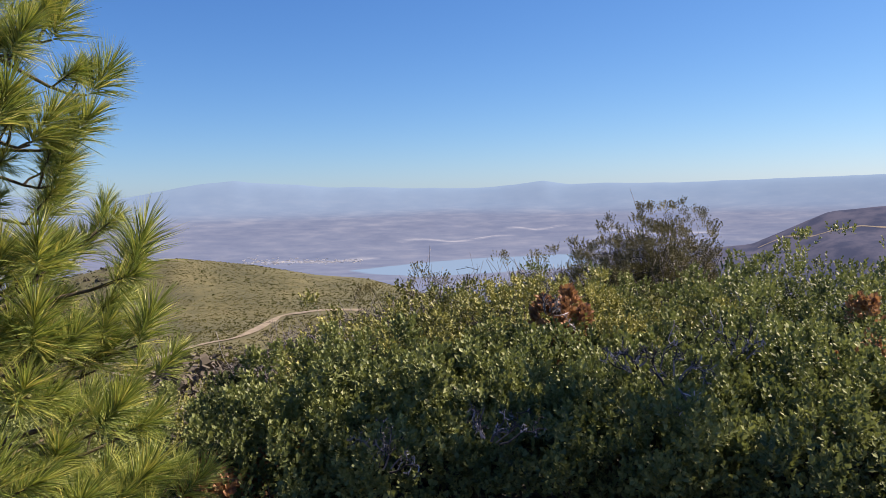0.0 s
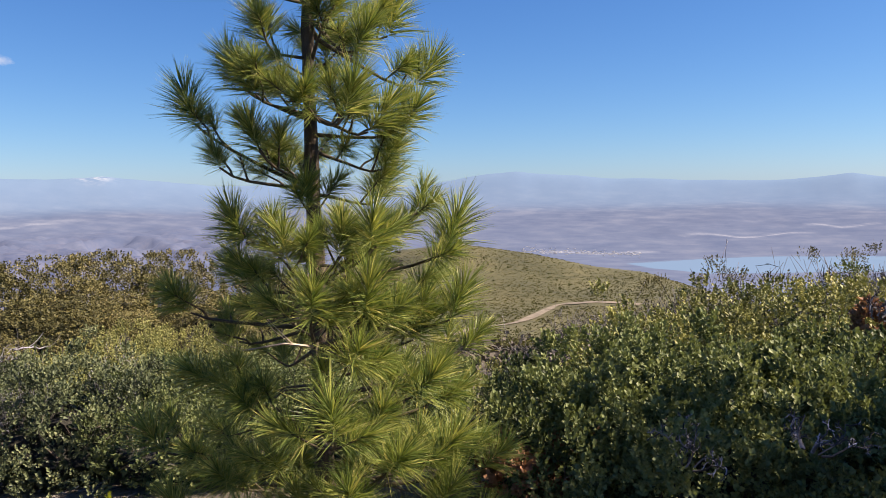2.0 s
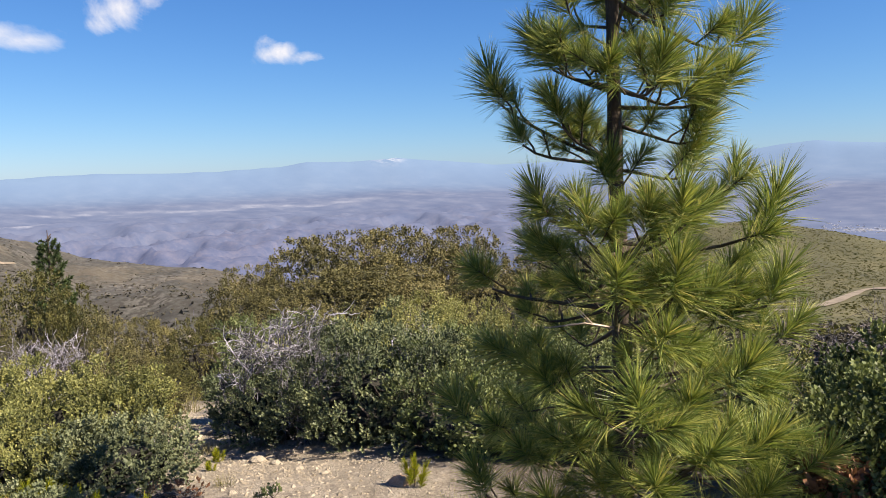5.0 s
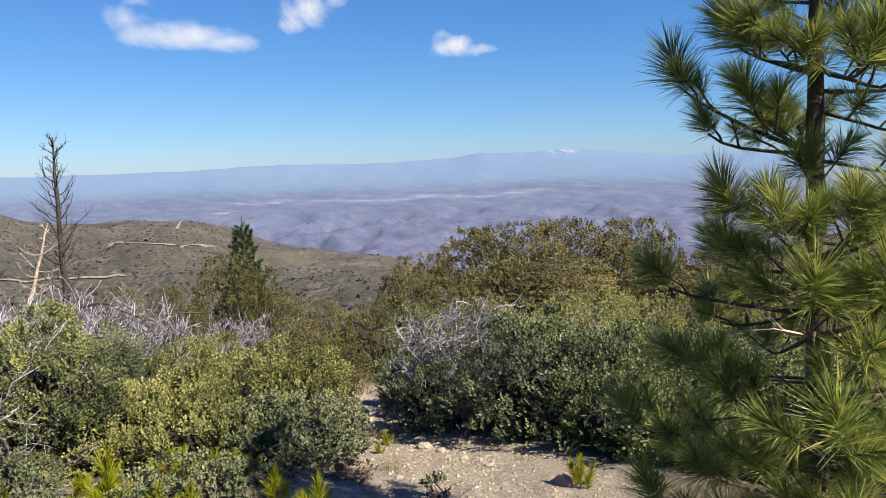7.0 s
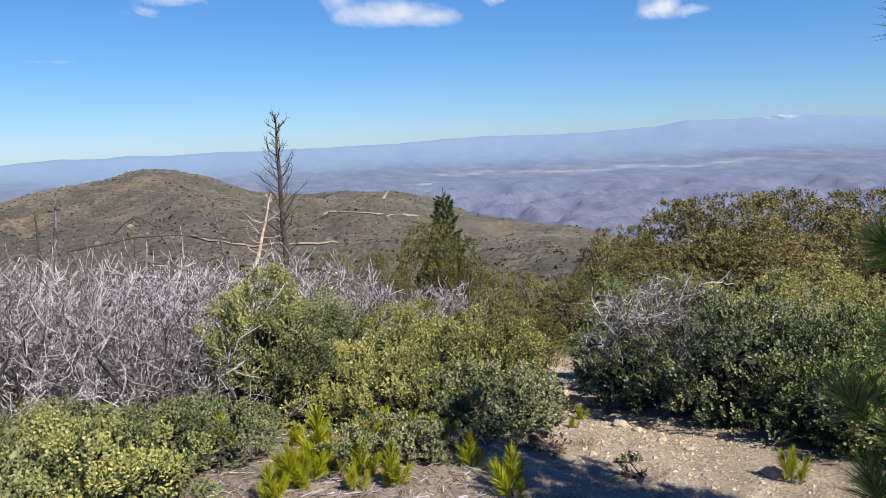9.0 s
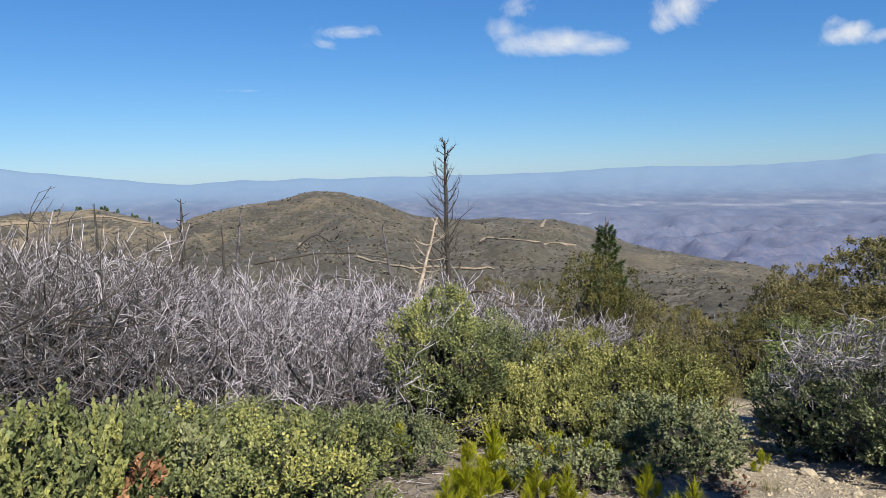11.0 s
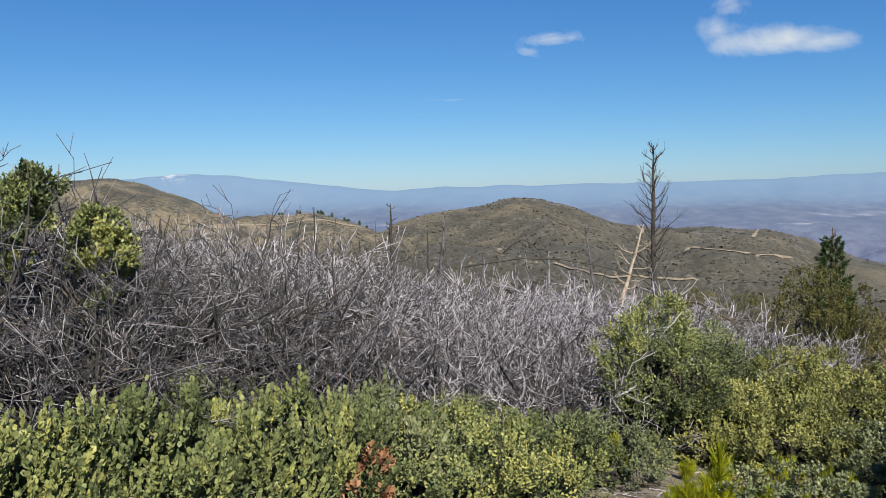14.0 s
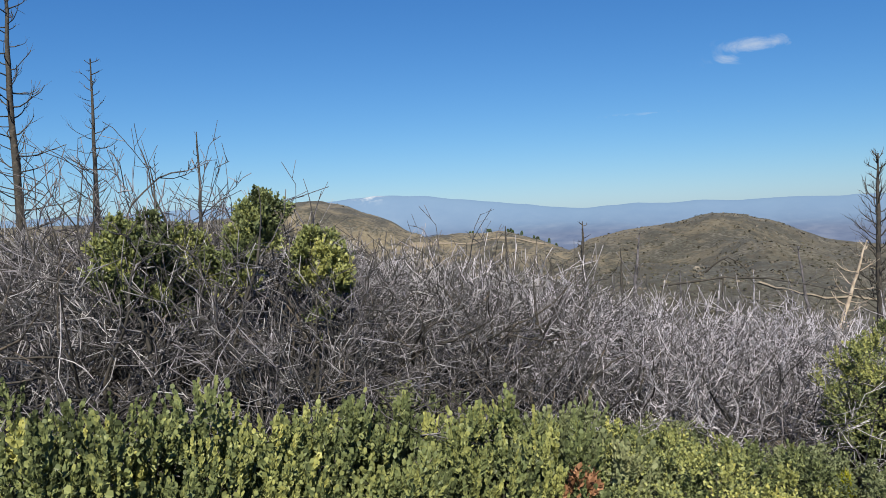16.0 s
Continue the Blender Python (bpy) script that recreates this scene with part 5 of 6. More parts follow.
OAKS = [oak_template(400 + k, M_OAKLEAF, 7000, 0.043, bumps=0.16, shell=0.12) for k in range(4)] + [oak_template(410 + k, M_OLIVELEAF, 2600, 0.06, tone0=0.1, core=0.45) for k in range(2)] + [oak_template(416 + k, M_OAKLEAF, 2600, 0.06, core=0.45) for k in range(2)]


def oak(az, r, rad, top, k, label="olive-green scrub oak with a rounded uneven crown", name="oak_bush"):
    x, y = spot(az, r)
    gz = float(ground_z(x, y))
    ob = holder(name, (x, y, gz - 0.05), label, "oak", "oaks on the slope", turn=k * 71)
    ob.scale = (rad / 1.4, rad / 1.4, max(top - gz, 0.6) / 3.0)
    for nm, me in zip(("crown", "branch_framework", "shade_filler"), OAKS[k % len(OAKS)]):
        part(nm, me, ob)
    return ob


for i, (az, r, rad, el) in enumerate(((-53.4, 19.5, 1.15, -6.7), (-49.0, 20.5, 1.6, -4.9), (-45.3, 21, 1.7, -4.7), (-41.8, 22, 1.7, -4.6), (-38.3, 22.5, 1.4, -4.5), (-47, 18, 1.6, -7.2), (-42.5, 18, 1.7, -7.4), (-51.2, 17, 1.2, -8.6), (-36.5, 19, 1.5, -7.4), (-32, 21, 1.6, -6.0), (-27, 22, 1.6, -7))):
    oak(az, r, rad, EYE + r * math.tan(radians(el)), i % 4)
for i, (az, r, rad, el) in enumerate(((-67.8, 23, 1.25, -6.0), (-65.2, 22, 1.0, -7.2), (-63.8, 18, 0.85, -9.0), (-60.5, 20, 0.8, -9.6), (-57.6, 17, 0.8, -10.0), (-59.5, 13, 0.6, -12.3), (-62, 14.5, 0.6, -11.5), (-74.5, 24, 0.9, -7.6), (-71.8, 22, 0.9, -7.9), (-70, 19, 0.8, -9.2), (-55.8, 24, 1.0, -9.2))):
    oak(az, r, rad * 0.85, EYE + r * math.tan(radians(el)), 4 + i % 4, "small brownish-green oak on the brushy slope")


def far_pine(az, r, el_top):
    rr = np.random.default_rng(77)
    x, y = spot(az, r)
    gz = float(ground_z(x, y))
    h = EYE + r * math.tan(radians(el_top)) - gz
    ob = holder("pine_tree", (x, y, gz), "dark green pine standing on the slope below", "tree")
    hz = np.linspace(0, h, 8)
    v, f = tubes(np.stack([0 * hz, 0 * hz, hz], -1)[None], (0.11 * (1 - hz / h) + 0.012)[None], 7)
    part("trunk", mesh_of("trunk", v, f, [M_PINEBARK], smooth=True), ob)
    big = [needle_tuft("needle_tuft", 90 + k, 150, 0.30, 0.018, 0.22, M_NEEDLE_FAR) for k in range(3)]
    for k in range(190):
        t = 0.15 + 0.83 * (k + rr.uniform()) / 190
        z = h * t
        reach = (0.95 * (1 - t) ** 0.8 + 0.1) * rr.uniform(0.45, 1.1)
        a = k * 2.4
        q = part("needle_tuft", big[k % 3], ob)
        d = Vector((math.cos(a), math.sin(a), 0.55))
        q.matrix_local = Matrix.LocRotScale(Vector((math.cos(a) * reach, math.sin(a) * reach, z - 0.25)), d.to_track_quat("Z", "Y"), (1.0 - 0.55 * t,) * 3)
        if k % 3 == 0:
            lv, lf = tubes(np.array([[[0, 0, z - 0.15], [math.cos(a) * reach, math.sin(a) * reach, z]]]), np.array([[0.03, 0.01]]), 4)
            part("limb", mesh_of("limb", lv, lf, [M_LIMBBARK]), ob)


M_NEEDLE_FAR = leaf_mat("dark_pine_needles", [(0.0, (0.022, 0.040, 0.014)), (0.6, (0.050, 0.079, 0.025)), (1.0, (0.094, 0.122, 0.036))], 0.5, 0.15)
far_pine(-66.4, 27.0, -3.15)


def ridge_pine(az, k):
    """A small pine on the crest of a far hill."""
    rr = np.random.default_rng(880 + k)
    r = float(table(RIDGE, 2, az)) * 0.995
    x, y = polar(az, r)
    h = rr.uniform(1.8, 4.2)
    ob = holder("pine_tree", (x, y, float(ground_z(x, y)) - 0.3), "small dark pine on the crest of a far hill", "tree", "pines on the far ridge")
    hz = np.linspace(0, h, 4)
    v, f = tubes(np.stack([0 * hz, 0 * hz, hz], -1)[None], (0.14 * (1 - hz / h) + 0.02)[None], 5)
    part("trunk", mesh_of("trunk", v, f, [M_PINEBARK]), ob)
    n = 150
    t = rr.uniform(0.15, 1.0, n)
    a = rr.uniform(0, 6.28, n)
    q = (0.32 * h * (1 - t) ** 0.8 + 0.15) * rr.uniform(0.3, 1.0, n)
    p = np.stack([np.cos(a) * q, np.sin(a) * q, h * t], -1)
    axis = unit(np.stack([np.cos(a), np.sin(a), 0.4 + 0 * a], -1))
    part("crown", scatter_sprigs("crown", p, axis, rr.uniform(0.7, 1.3, n), M_NEEDLE_FAR, 880 + k, 4, 0.3, 0.42, 0.5, False, 0.3), ob)


for i, az in enumerate((-104.7, -104.5, -103.4, -103.2, -101.9, -101.7, -101.55, -100.9, -100.0, -99.8, -99.7, -98.9, -98.4)):
    ridge_pine(az, i)


def shading_pine(x, y, h):
    """An unseen pine added beside the hilltop to throw shade over the nearest shrubs."""
    rr = np.random.default_rng(78)
    gz = float(ground_z(x, y))
    ob = holder("pine_tree", (x, y, gz), "unseen tall pine with long green needles, added to shade the shrubs", "tree")
    hz = np.linspace(0, h, 10)
    v, f = tubes(np.stack([0.02 * np.sin(hz), np.maximum(hz - 2.3, 0) * 0.35, hz], -1)[None], (0.09 * (1 - hz / h) + 0.012)[None], 10)
    part("trunk", mesh_of("trunk", v, f, [M_PINEBARK], smooth=True), ob)
    big = [needle_tuft("needle_tuft", 95 + k, 170, 0.26, 0.008, 0.2, M_NEEDLE, droop=0.6) for k in range(3)]
    for k in range(26):
        t = 0.72 + 0.235 * (k + rr.uniform()) / 26
        reach = (0.46 * math.sqrt(1 - ((t - 0.838) / 0.122) ** 2) + 0.1) * rr.uniform(0.35, 1.0)
        a = k * 2.4
        lean = max(h * t - 2.3, 0) * 0.35
        tip = Vector((math.cos(a) * reach, math.sin(a) * reach + lean, h * t))
        q = part("needle_tuft", big[k % 3], ob)
        q.matrix_local = Matrix.LocRotScale(tip, Vector((math.cos(a), math.sin(a), 0.8)).to_track_quat("Z", "Y"), (1.0,) * 3)
        lv, lf = tubes(np.array([[[0, lean - 0.1, h * t - 0.2], [tip.x * 0.6, lean + (tip.y - lean) * 0.6, h * t - 0.1], [tip.x, tip.y, tip.z]]]), np.array([[0.02, 0.014, 0.008]]), 5)
        part("limb", mesh_of("limb", lv, lf, [M_LIMBBARK]), ob)


shading_pine(3.3, 2.95, 4.4)


# ---- dead standing trees ----
def snag(az, r, el_top, seed, thick, boughs, mat=M_CHAR, lean=(0.0, 0.0), label="charred dead pine with short upswept branches", low=0.25, reach=0.7, name="dead_tree", base=None, splits=3, rise=0.0):
    rr = np.random.default_rng(seed)
    x, y = spot(az, r)
    gz = float(ground_z(x, y)) if base is None else base
    h = EYE + r * math.tan(radians(el_top)) - gz
    ob = holder(name, (x, y, gz - 0.1), label, "dead tree", "dead standing trees")
    t = np.linspace(0, 1, 14)
    line = np.stack([lean[0] * t + 0.02 * np.sin(t * 9 + seed) * h * 0.2, lean[1] * t, t * (h + 0.1)], -1)
    line[1:-1, :2] += rr.normal(0, 0.006 * h ** 0.5, (12, 2))
    rad = thick * (1 - t) ** 0.7 + 0.012
    v, f = tubes(line[None], rad[None], 8)
    part("trunk", mesh_of("trunk", v + rr.normal(0, thick * 0.04, v.shape), f, [mat], smooth=True), ob)
    for k in range(boughs):
        s = low + (1 - low) * (k + rr.uniform(0, 1)) / boughs
        s = min(s, 0.985)
        p0 = np.array([np.interp(s, t, line[:, j]) for j in range(3)])
        a = k * 2.4 + rr.uniform(-0.5, 0.5)
        L = reach * (1.08 - s) ** 0.6 * rr.uniform(0.5, 1.2)
        d = np.array([math.cos(a), math.sin(a), rr.uniform(-0.1, 0.6) + rise])
        pts = [p0]
        for j in range(5):
            pts.append(pts[-1] + unit(d[None])[0] * L / 5)
            d = d + rr.normal(0, 0.22, 3) + np.array([0, 0, 0.22])
        ln = np.stack(pts)[None]
        w = max(0.17 * thick, 0.009) * rr.uniform(0.7, 1.3)
        lr = w * np.linspace(1, 0.4, 6)[None]
        sets = [tubes(ln, lr, 4)]
        if splits:
            l1, r1 = branch_out(rr, ln, lr, splits, 0.45, 0.45, 0.3)
            sets.append(tubes(l1, r1))
        v, f = join(sets)
        part("branch", mesh_of("branch", v, f, [mat]), ob)
    return ob


snag(-78.15, 18.3, 2.7, 501, 0.075, 50, reach=1.05, low=0.3, splits=9, rise=0.4)
snag(-81.5, 18.0, -2.9, 502, 0.05, 22, M_PALEWOOD, (0.15, 0.82), "leaning dead tree with peeling pale bark", reach=0.8, low=0.3, splits=4)
snag(-81.8, 18.0, -3.2, 503, 0.03, 9, M_DARKTWIG, (-0.1, -0.35), "thin leaning dead sapling", reach=0.7, low=0.5)
snag(-97.0, 30.0, -1.0, 504, 0.11, 16, reach=0.75, low=0.4)
snag(-93.6, 32.0, -1.9, 505, 0.10, 12, M_DARKTWIG, (0.0, 0.35), reach=0.8, low=0.4)
snag(-94.3, 31.0, -3.0, 506, 0.07, 5, M_CHAR, reach=0.5)
snag(-85.3, 36.0, -4.6, 507, 0.06, 14, M_GREYTWIG, label="slender grey dead sapling", reach=0.5, low=0.1)
snag(-102.5, 36.0, -1.1, 508, 0.10, 8, reach=0.6)
snag(-108.7, 34.0, -2.5, 509, 0.09, 7, reach=0.5)
snag(-113.2, 33.0, -1.7, 510, 0.09, 9, reach=0.6)
snag(-105.5, 40.0, -3.0, 511, 0.08, 6, reach=0.5)
snag(-99.3, 34.0, -3.6, 512, 0.07, 6, reach=0.5)
snag(-110.8, 38.0, -2.6, 513, 0.07, 6, reach=0.5)
snag(-90.2, 33.0, -4.6, 514, 0.06, 6, M_DARKTWIG, reach=0.5)
snag(-88.0, 30.0, -5.0, 515, 0.05, 7, M_GREYTWIG, (0.3, 0.2), reach=0.6)
snag(-116.0, 30.0, -1.0, 516, 0.07, 6, reach=0.5)
snag(-136.0, 17.0, 17.0, 517, 0.08, 60, reach=1.25, low=0.25, splits=4, label="tall charred dead pine with drooping and upswept limbs")
snag(-131.2, 20.0, 11.0, 518, 0.065, 44, reach=0.95, low=0.25, splits=4, label="tall charred dead pine with short broken limbs")
snag(-124.6, 22.0, 6.3, 519, 0.06, 8, reach=0.7, low=0.55, label="thin charred dead pine pole")
for i, (az, r, el) in enumerate(((-61.5, 45, -9.9), (-60.3, 50, -9.6), (-58.8, 48, -9.8), (-62.8, 52, -9.4), (-57.5, 60, -9.3), (-64.2, 44, -9.6))):
    snag(az, r, el, 530 + i, 0.045, 4, M_GREYTWIG, label="thin grey dead trunk on the far slope", reach=0.4, splits=0)


def fallen(name, p0, p1, arch, thick, mat, seed, label, twigs=5):
    rr = np.random.default_rng(seed)
    p0, p1 = np.array(p0), np.array(p1)
    s = np.linspace(0, 1, 10)[:, None]
    ln = p0 * (1 - s) + p1 * s + rr.normal(0, 0.004 + 0.25 * thick, (10, 3)) + np.array([0, 0, 1]) * arch * np.sin(np.pi * s)
    lr = thick * np.linspace(1, 0.35, 10)[None]
    ob = new(name, mesh_of(name, *tubes(ln[None], lr, 6), [mat], smooth=True))
    l1, r1 = branch_out(rr, ln[None], lr, twigs, 0.3, 0.6, 0.2)
    for k in range(len(l1)):
        part("twig", mesh_of("twig", *tubes(l1[k:k + 1], r1[k:k + 1], 4), [mat]), ob)
    return tagged(ob, label, "branch", "dead branches")


def sky_point(az, el, r):
    x, y = spot(az, r)
    return (x, y, EYE + r * math.tan(radians(el)))


fallen("fallen_branch", sky_point(-78.5, -10.6, 9.6), sky_point(-69.4, -9.9, 9.8), 0.10, 0.02, M_LIMBBARK, 601, "long bare branch lying across the brush")
fallen("fallen_branch", sky_point(-77.2, -8.6, 9.8), sky_point(-72.5, -10.8, 9.2), 0.12, 0.02, M_LIMBBARK, 602, "bent dead branch lying across the brush")
fallen("fallen_branch", sky_point(-92.5, -5.9, 11.5), sky_point(-80.0, -6.6, 12.0), 0.18, 0.018, M_CHAR, 603, "long thin dead branch arching over the thicket")
fallen("fallen_branch", sky_point(-89.5, -5.0, 11), sky_point(-86.0, -6.2, 11), 0.3, 0.014, M_CHAR, 604, "hooked dark dead branch over the thicket", 3)
fallen("fallen_branch", sky_point(-47.6, -10.55, 6.4), sky_point(-45.4, -10.6, 6.7), 0.0, 0.008, M_GREYTWIG, 605, "pale bare log lying on the shrubs", 2)
fallen("fallen_branch", sky_point(-43.2, -13.2, 6.4), sky_point(-42.7, -11.8, 6.5), 0.0, 0.009, M_GREYTWIG, 606, "short pale stick standing in the shrubs", 2)


def dead_spray(az, el, r, size, seed):
    """A spray of bleached dead twigs hanging over the green shrubs."""
    me = spray_mesh(seed, 0.3, size * 0.6, 7, 5, 3, 2, M_GREYTWIG, 0.0045, 0.05, 1.3, 0.0016, 0.3)
    x, y, z = sky_point(az, el, r)
    ob = holder("dead_branch", (x, y, z), "bleached dead twigs poking out of the green shrub", "branch", "dead branches")
    ob.matrix_world = pose(x, y, z, 25, -15, seed * 40)
    for q in me:
        part(q.name.split(".")[0], q, ob)


for i, (az, el, r, s) in enumerate(((15.2, -12.6, 2.9, 0.16), (18.0, -13.4, 2.75, 0.2), (22.8, -11.2, 3.0, 0.16), (9.5, -8.8, 4.2, 0.2), (-3.0, -19.5, 2.65, 0.22), (5, -17.8, 2.6, 0.2), (-53.4, -14.3, 4.95, 0.5), (-52.3, -13.8, 4.9, 0.55), (-51.2, -13.2, 4.9, 0.5), (-50.0, -12.8, 4.95, 0.45), (-54.3, -14.9, 5.05, 0.45), (-52.9, -13.2, 5.2, 0.5), (-51.6, -12.6, 5.2, 0.5))):
    dead_spray(az, el, r, s, 620 + i)


# ---- seedlings, grass, stones and litter on the open ground ----
SEED_TUFT = [needle_tuft("needle_tuft", 700 + k, 300, 0.105, 0.0024, 0.16, M_SEEDLING, (8, 48), 0.15) for k in range(4)]


def seedling(az, r, size, k):
    q = np.random.default_rng(720 + k)
    x, y = spot(az, r)
    gz = float(ground_z(x, y))
    ob = holder("pine_seedling", (x, y, gz - 0.01), "small bright yellow-green pine seedling in bare soil", "seedling", "pine seedlings", turn=k * 57)
    v, f = tubes(np.array([[[0, 0, -0.02], [0.005, 0, 0.08], [0, 0.004, 0.17]]]) * size, np.array([[0.006, 0.005, 0.003]]), 5)
    part("stem", mesh_of("stem", v, f, [M_LIMBBARK]), ob)
    for j in range(6):
        side = 0.0 if j == 0 else 0.05
        a = j * 1.26 + q.uniform(0, 0.6)
        tip = part("needle_tuft", SEED_TUFT[(k + j) % 4], ob)
        at = Vector((math.cos(a) * side, math.sin(a) * side, 0.08 if j == 0 else q.uniform(-0.01, 0.05))) * size
        tip.matrix_local = Matrix.LocRotScale(at, Euler((-math.sin(a) * side * 9, math.cos(a) * side * 9, k + j)), (size * q.uniform(0.6, 0.95),) * 3)


for i, (az, r, s) in enumerate(((-78.6, 3.6, 1.0), (-77.4, 3.58, 0.8), (-76.3, 3.74, 1.2), (-75.6, 3.66, 0.75), (-72.0, 4.1, 0.85), (-71.0, 4.15, 0.6), (-69.0, 3.92, 0.85), (-67.6, 3.98, 0.55), (-64.8, 3.64, 0.62), (-61.6, 3.34, 0.85),
                                 (-73.0, 3.62, 0.7), (-70.8, 3.46, 0.75), (-73.8, 3.46, 0.55), (-83.2, 4.2, 0.95), (-80.1, 3.46, 0.7), (-41.6, 3.76, 0.6), (-56.4, 5.1, 0.4), (-57.0, 4.7, 0.35), (-104, 3.9, 0.9), (-78.0, 4.35, 0.5), (-66.6, 4.15, 0.5))):
    seedling(az, r, s, i)


def grass_mesh(r, n, spread, h, mat):
    a, q = r.uniform(0, 6.28, n), np.sqrt(r.uniform(0, 1, n)) * spread
    base = np.stack([np.cos(a) * q, np.sin(a) * q, 0 * a], -1)
    d = unit(np.stack([np.cos(a) * 0.5, np.sin(a) * 0.5, 1 + 0 * a], -1) + r.normal(0, 0.35, (n, 3)))
    L = (h * r.uniform(0.5, 1.2, n))[:, None]
    side = unit(np.cross(d, r.normal(0, 1, (n, 3)))) * 0.0022
    pts = np.stack([base - side, base + side, base + d * L + r.normal(0, 0.02, (n, 3))], 1).reshape(-1, 3)
    i = np.arange(n) * 3
    return mesh_of("grass_tuft", pts, [np.stack([i, i + 1, i + 2], -1)], [mat], attrs={"tone": np.repeat(r.uniform(0, 1, n), 3)})


gr = np.random.default_rng(8)
GRASS = [grass_mesh(gr, 90, 0.08, 0.16, M_DRYGRASS) for _ in range(3)]
for i, (az, r, s) in enumerate(((-75.8, 4.0, 0.6), (-71.8, 4.1, 0.7), (-69.0, 3.9, 0.6), (-67.2, 4.5, 0.6), (-58.5, 4.9, 0.8), (-57.2, 5.6, 0.9), (-60.0, 9.5, 2.4), (-58.5, 10.5, 2.4), (-61.5, 10, 2.0), (-56, 4.2, 0.6), (-66.5, 3.7, 0.5), (-73.2, 3.9, 0.6), (-68.2, 4.2, 0.7), (-72.2, 4.5, 0.6), (-76.6, 3.75, 0.5))):
    x, y = spot(az, r)
    ob = new("grass_tuft", GRASS[i % 3])
    ob.matrix_world = pose(x, y, float(ground_z(x, y)) - 0.005, 0, 0, i * 50) @ Matrix.Scale(s, 4)
    tagged(ob, "tuft of dry pale grass on the open ground", "grass", "dry grass tufts")


def stone_mesh(seed, mat):
    bm = bmesh.new()
    bmesh.ops.create_icosphere(bm, subdivisions=2, radius=0.5)
    r = np.random.default_rng(seed)
    off = r.uniform(0, 50, 3)
    for v in bm.verts:
        k = 1 + 0.45 * noise.noise(v.co * 2.2 + Vector(off)) + 0.15 * noise.noise(v.co * 6 + Vector(off))
        v.co = Vector((v.co.x * k, v.co.y * k * 0.8, max(v.co.z * k * 0.6, -0.12)))
    me = bpy.data.meshes.new("stone")
    bm.to_mesh(me)
    bm.free()
    me.materials.append(mat)
    return me


STONES = [stone_mesh(800 + k, M_STONE) for k in range(5)] + [stone_mesh(810, M_REDSTONE)]
rr = np.random.default_rng(12)
for i, (az, r, s, k) in enumerate(((-42.7, 3.83, 0.13, 5), (-53.4, 5.05, 0.13, 1), (-52.6, 4.95, 0.08, 3), (-53.9, 5.2, 0.1, 0), (-57.0, 6.1, 0.2, 0), (-56.2, 5.9, 0.16, 1), (-55.0, 5.5, 0.14, 2), (-54.0, 5.2, 0.10, 3), (-53.5, 4.9, 0.12, 4), (-52.2, 4.75, 0.08, 0), (-58.0, 6.8, 0.16, 2), (-54.8, 5.9, 0.18, 3), (-50.5, 4.5, 0.07, 1), (-57.4, 7.4, 0.2, 4), (-48.5, 4.3, 0.06, 2), (-62.5, 4.1, 0.07, 1), (-65.5, 4.3, 0.09, 3), (-55.5, 4.0, 0.05, 0), (-59.0, 3.9, 0.06, 2))):
    x, y = spot(az, r)
    ob = new("stone", STONES[k])
    ob.matrix_world = pose(x, y, float(ground_z(x, y)), 0, 0, i * 83) @ Matrix.Scale(s, 4)
    tagged(ob, "ochre weathered stone at the trail edge" if k == 5 else "pale rough stone on the dirt trail", "stone", "stones on the trail")


def spread_on_trail(r, n, wide):
    """Random places along the trail."""
    t = np.array(TRAIL, float)
    d = np.concatenate([[0], np.cumsum(np.hypot(*np.diff(t[:, :2], axis=0).T))])
    s = r.uniform(d[2], d[-2], n)
    off = r.normal(0, wide, n)
    x, y, w = (np.interp(s, d, t[:, j]) for j in range(3))
    dx, dy = np.interp(s + 0.1, d, t[:, 0]) - x, np.interp(s + 0.1, d, t[:, 1]) - y
    q = np.hypot(dx, dy) + 1e-9
    return x - dy / q * off * w, y + dx / q * off * w


def gravel():
    r = np.random.default_rng(31)
    n = 15000
    x, y = spread_on_trail(r, n, 0.55)
    s = np.minimum(r.gamma(1.7, 0.0032, n) + 0.002, 0.026)
    base = np.array([[1, 0, 0], [0, 1, 0], [-1, 0, 0], [0, -1, 0], [0, 0, 0.7], [0, 0, -0.3]], float)
    v = base[None] * r.uniform(0.6, 1.3, (n, 6, 1)) * s[:, None, None]
    a = r.uniform(0, 6.28, n)
    c, si = np.cos(a)[:, None], np.sin(a)[:, None]
    v = np.stack([v[..., 0] * c - v[..., 1] * si, v[..., 0] * si + v[..., 1] * c, v[..., 2]], -1)
    v += np.stack([x, y, ground_z(x, y)], -1)[:, None]
    i = (np.arange(n) * 6)[:, None]
    tri = np.array([[0, 1, 4], [1, 2, 4], [2, 3, 4], [3, 0, 4], [1, 0, 5], [2, 1, 5], [3, 2, 5], [0, 3, 5]])
    f = (i[:, :, None] + tri[None]).reshape(-1, 3)
    tagged(new("gravel", mesh_of("gravel", v.reshape(-1, 3), [f], [M_STONE])), "loose pale gravel over the dirt trail", "gravel", kind="stuff")


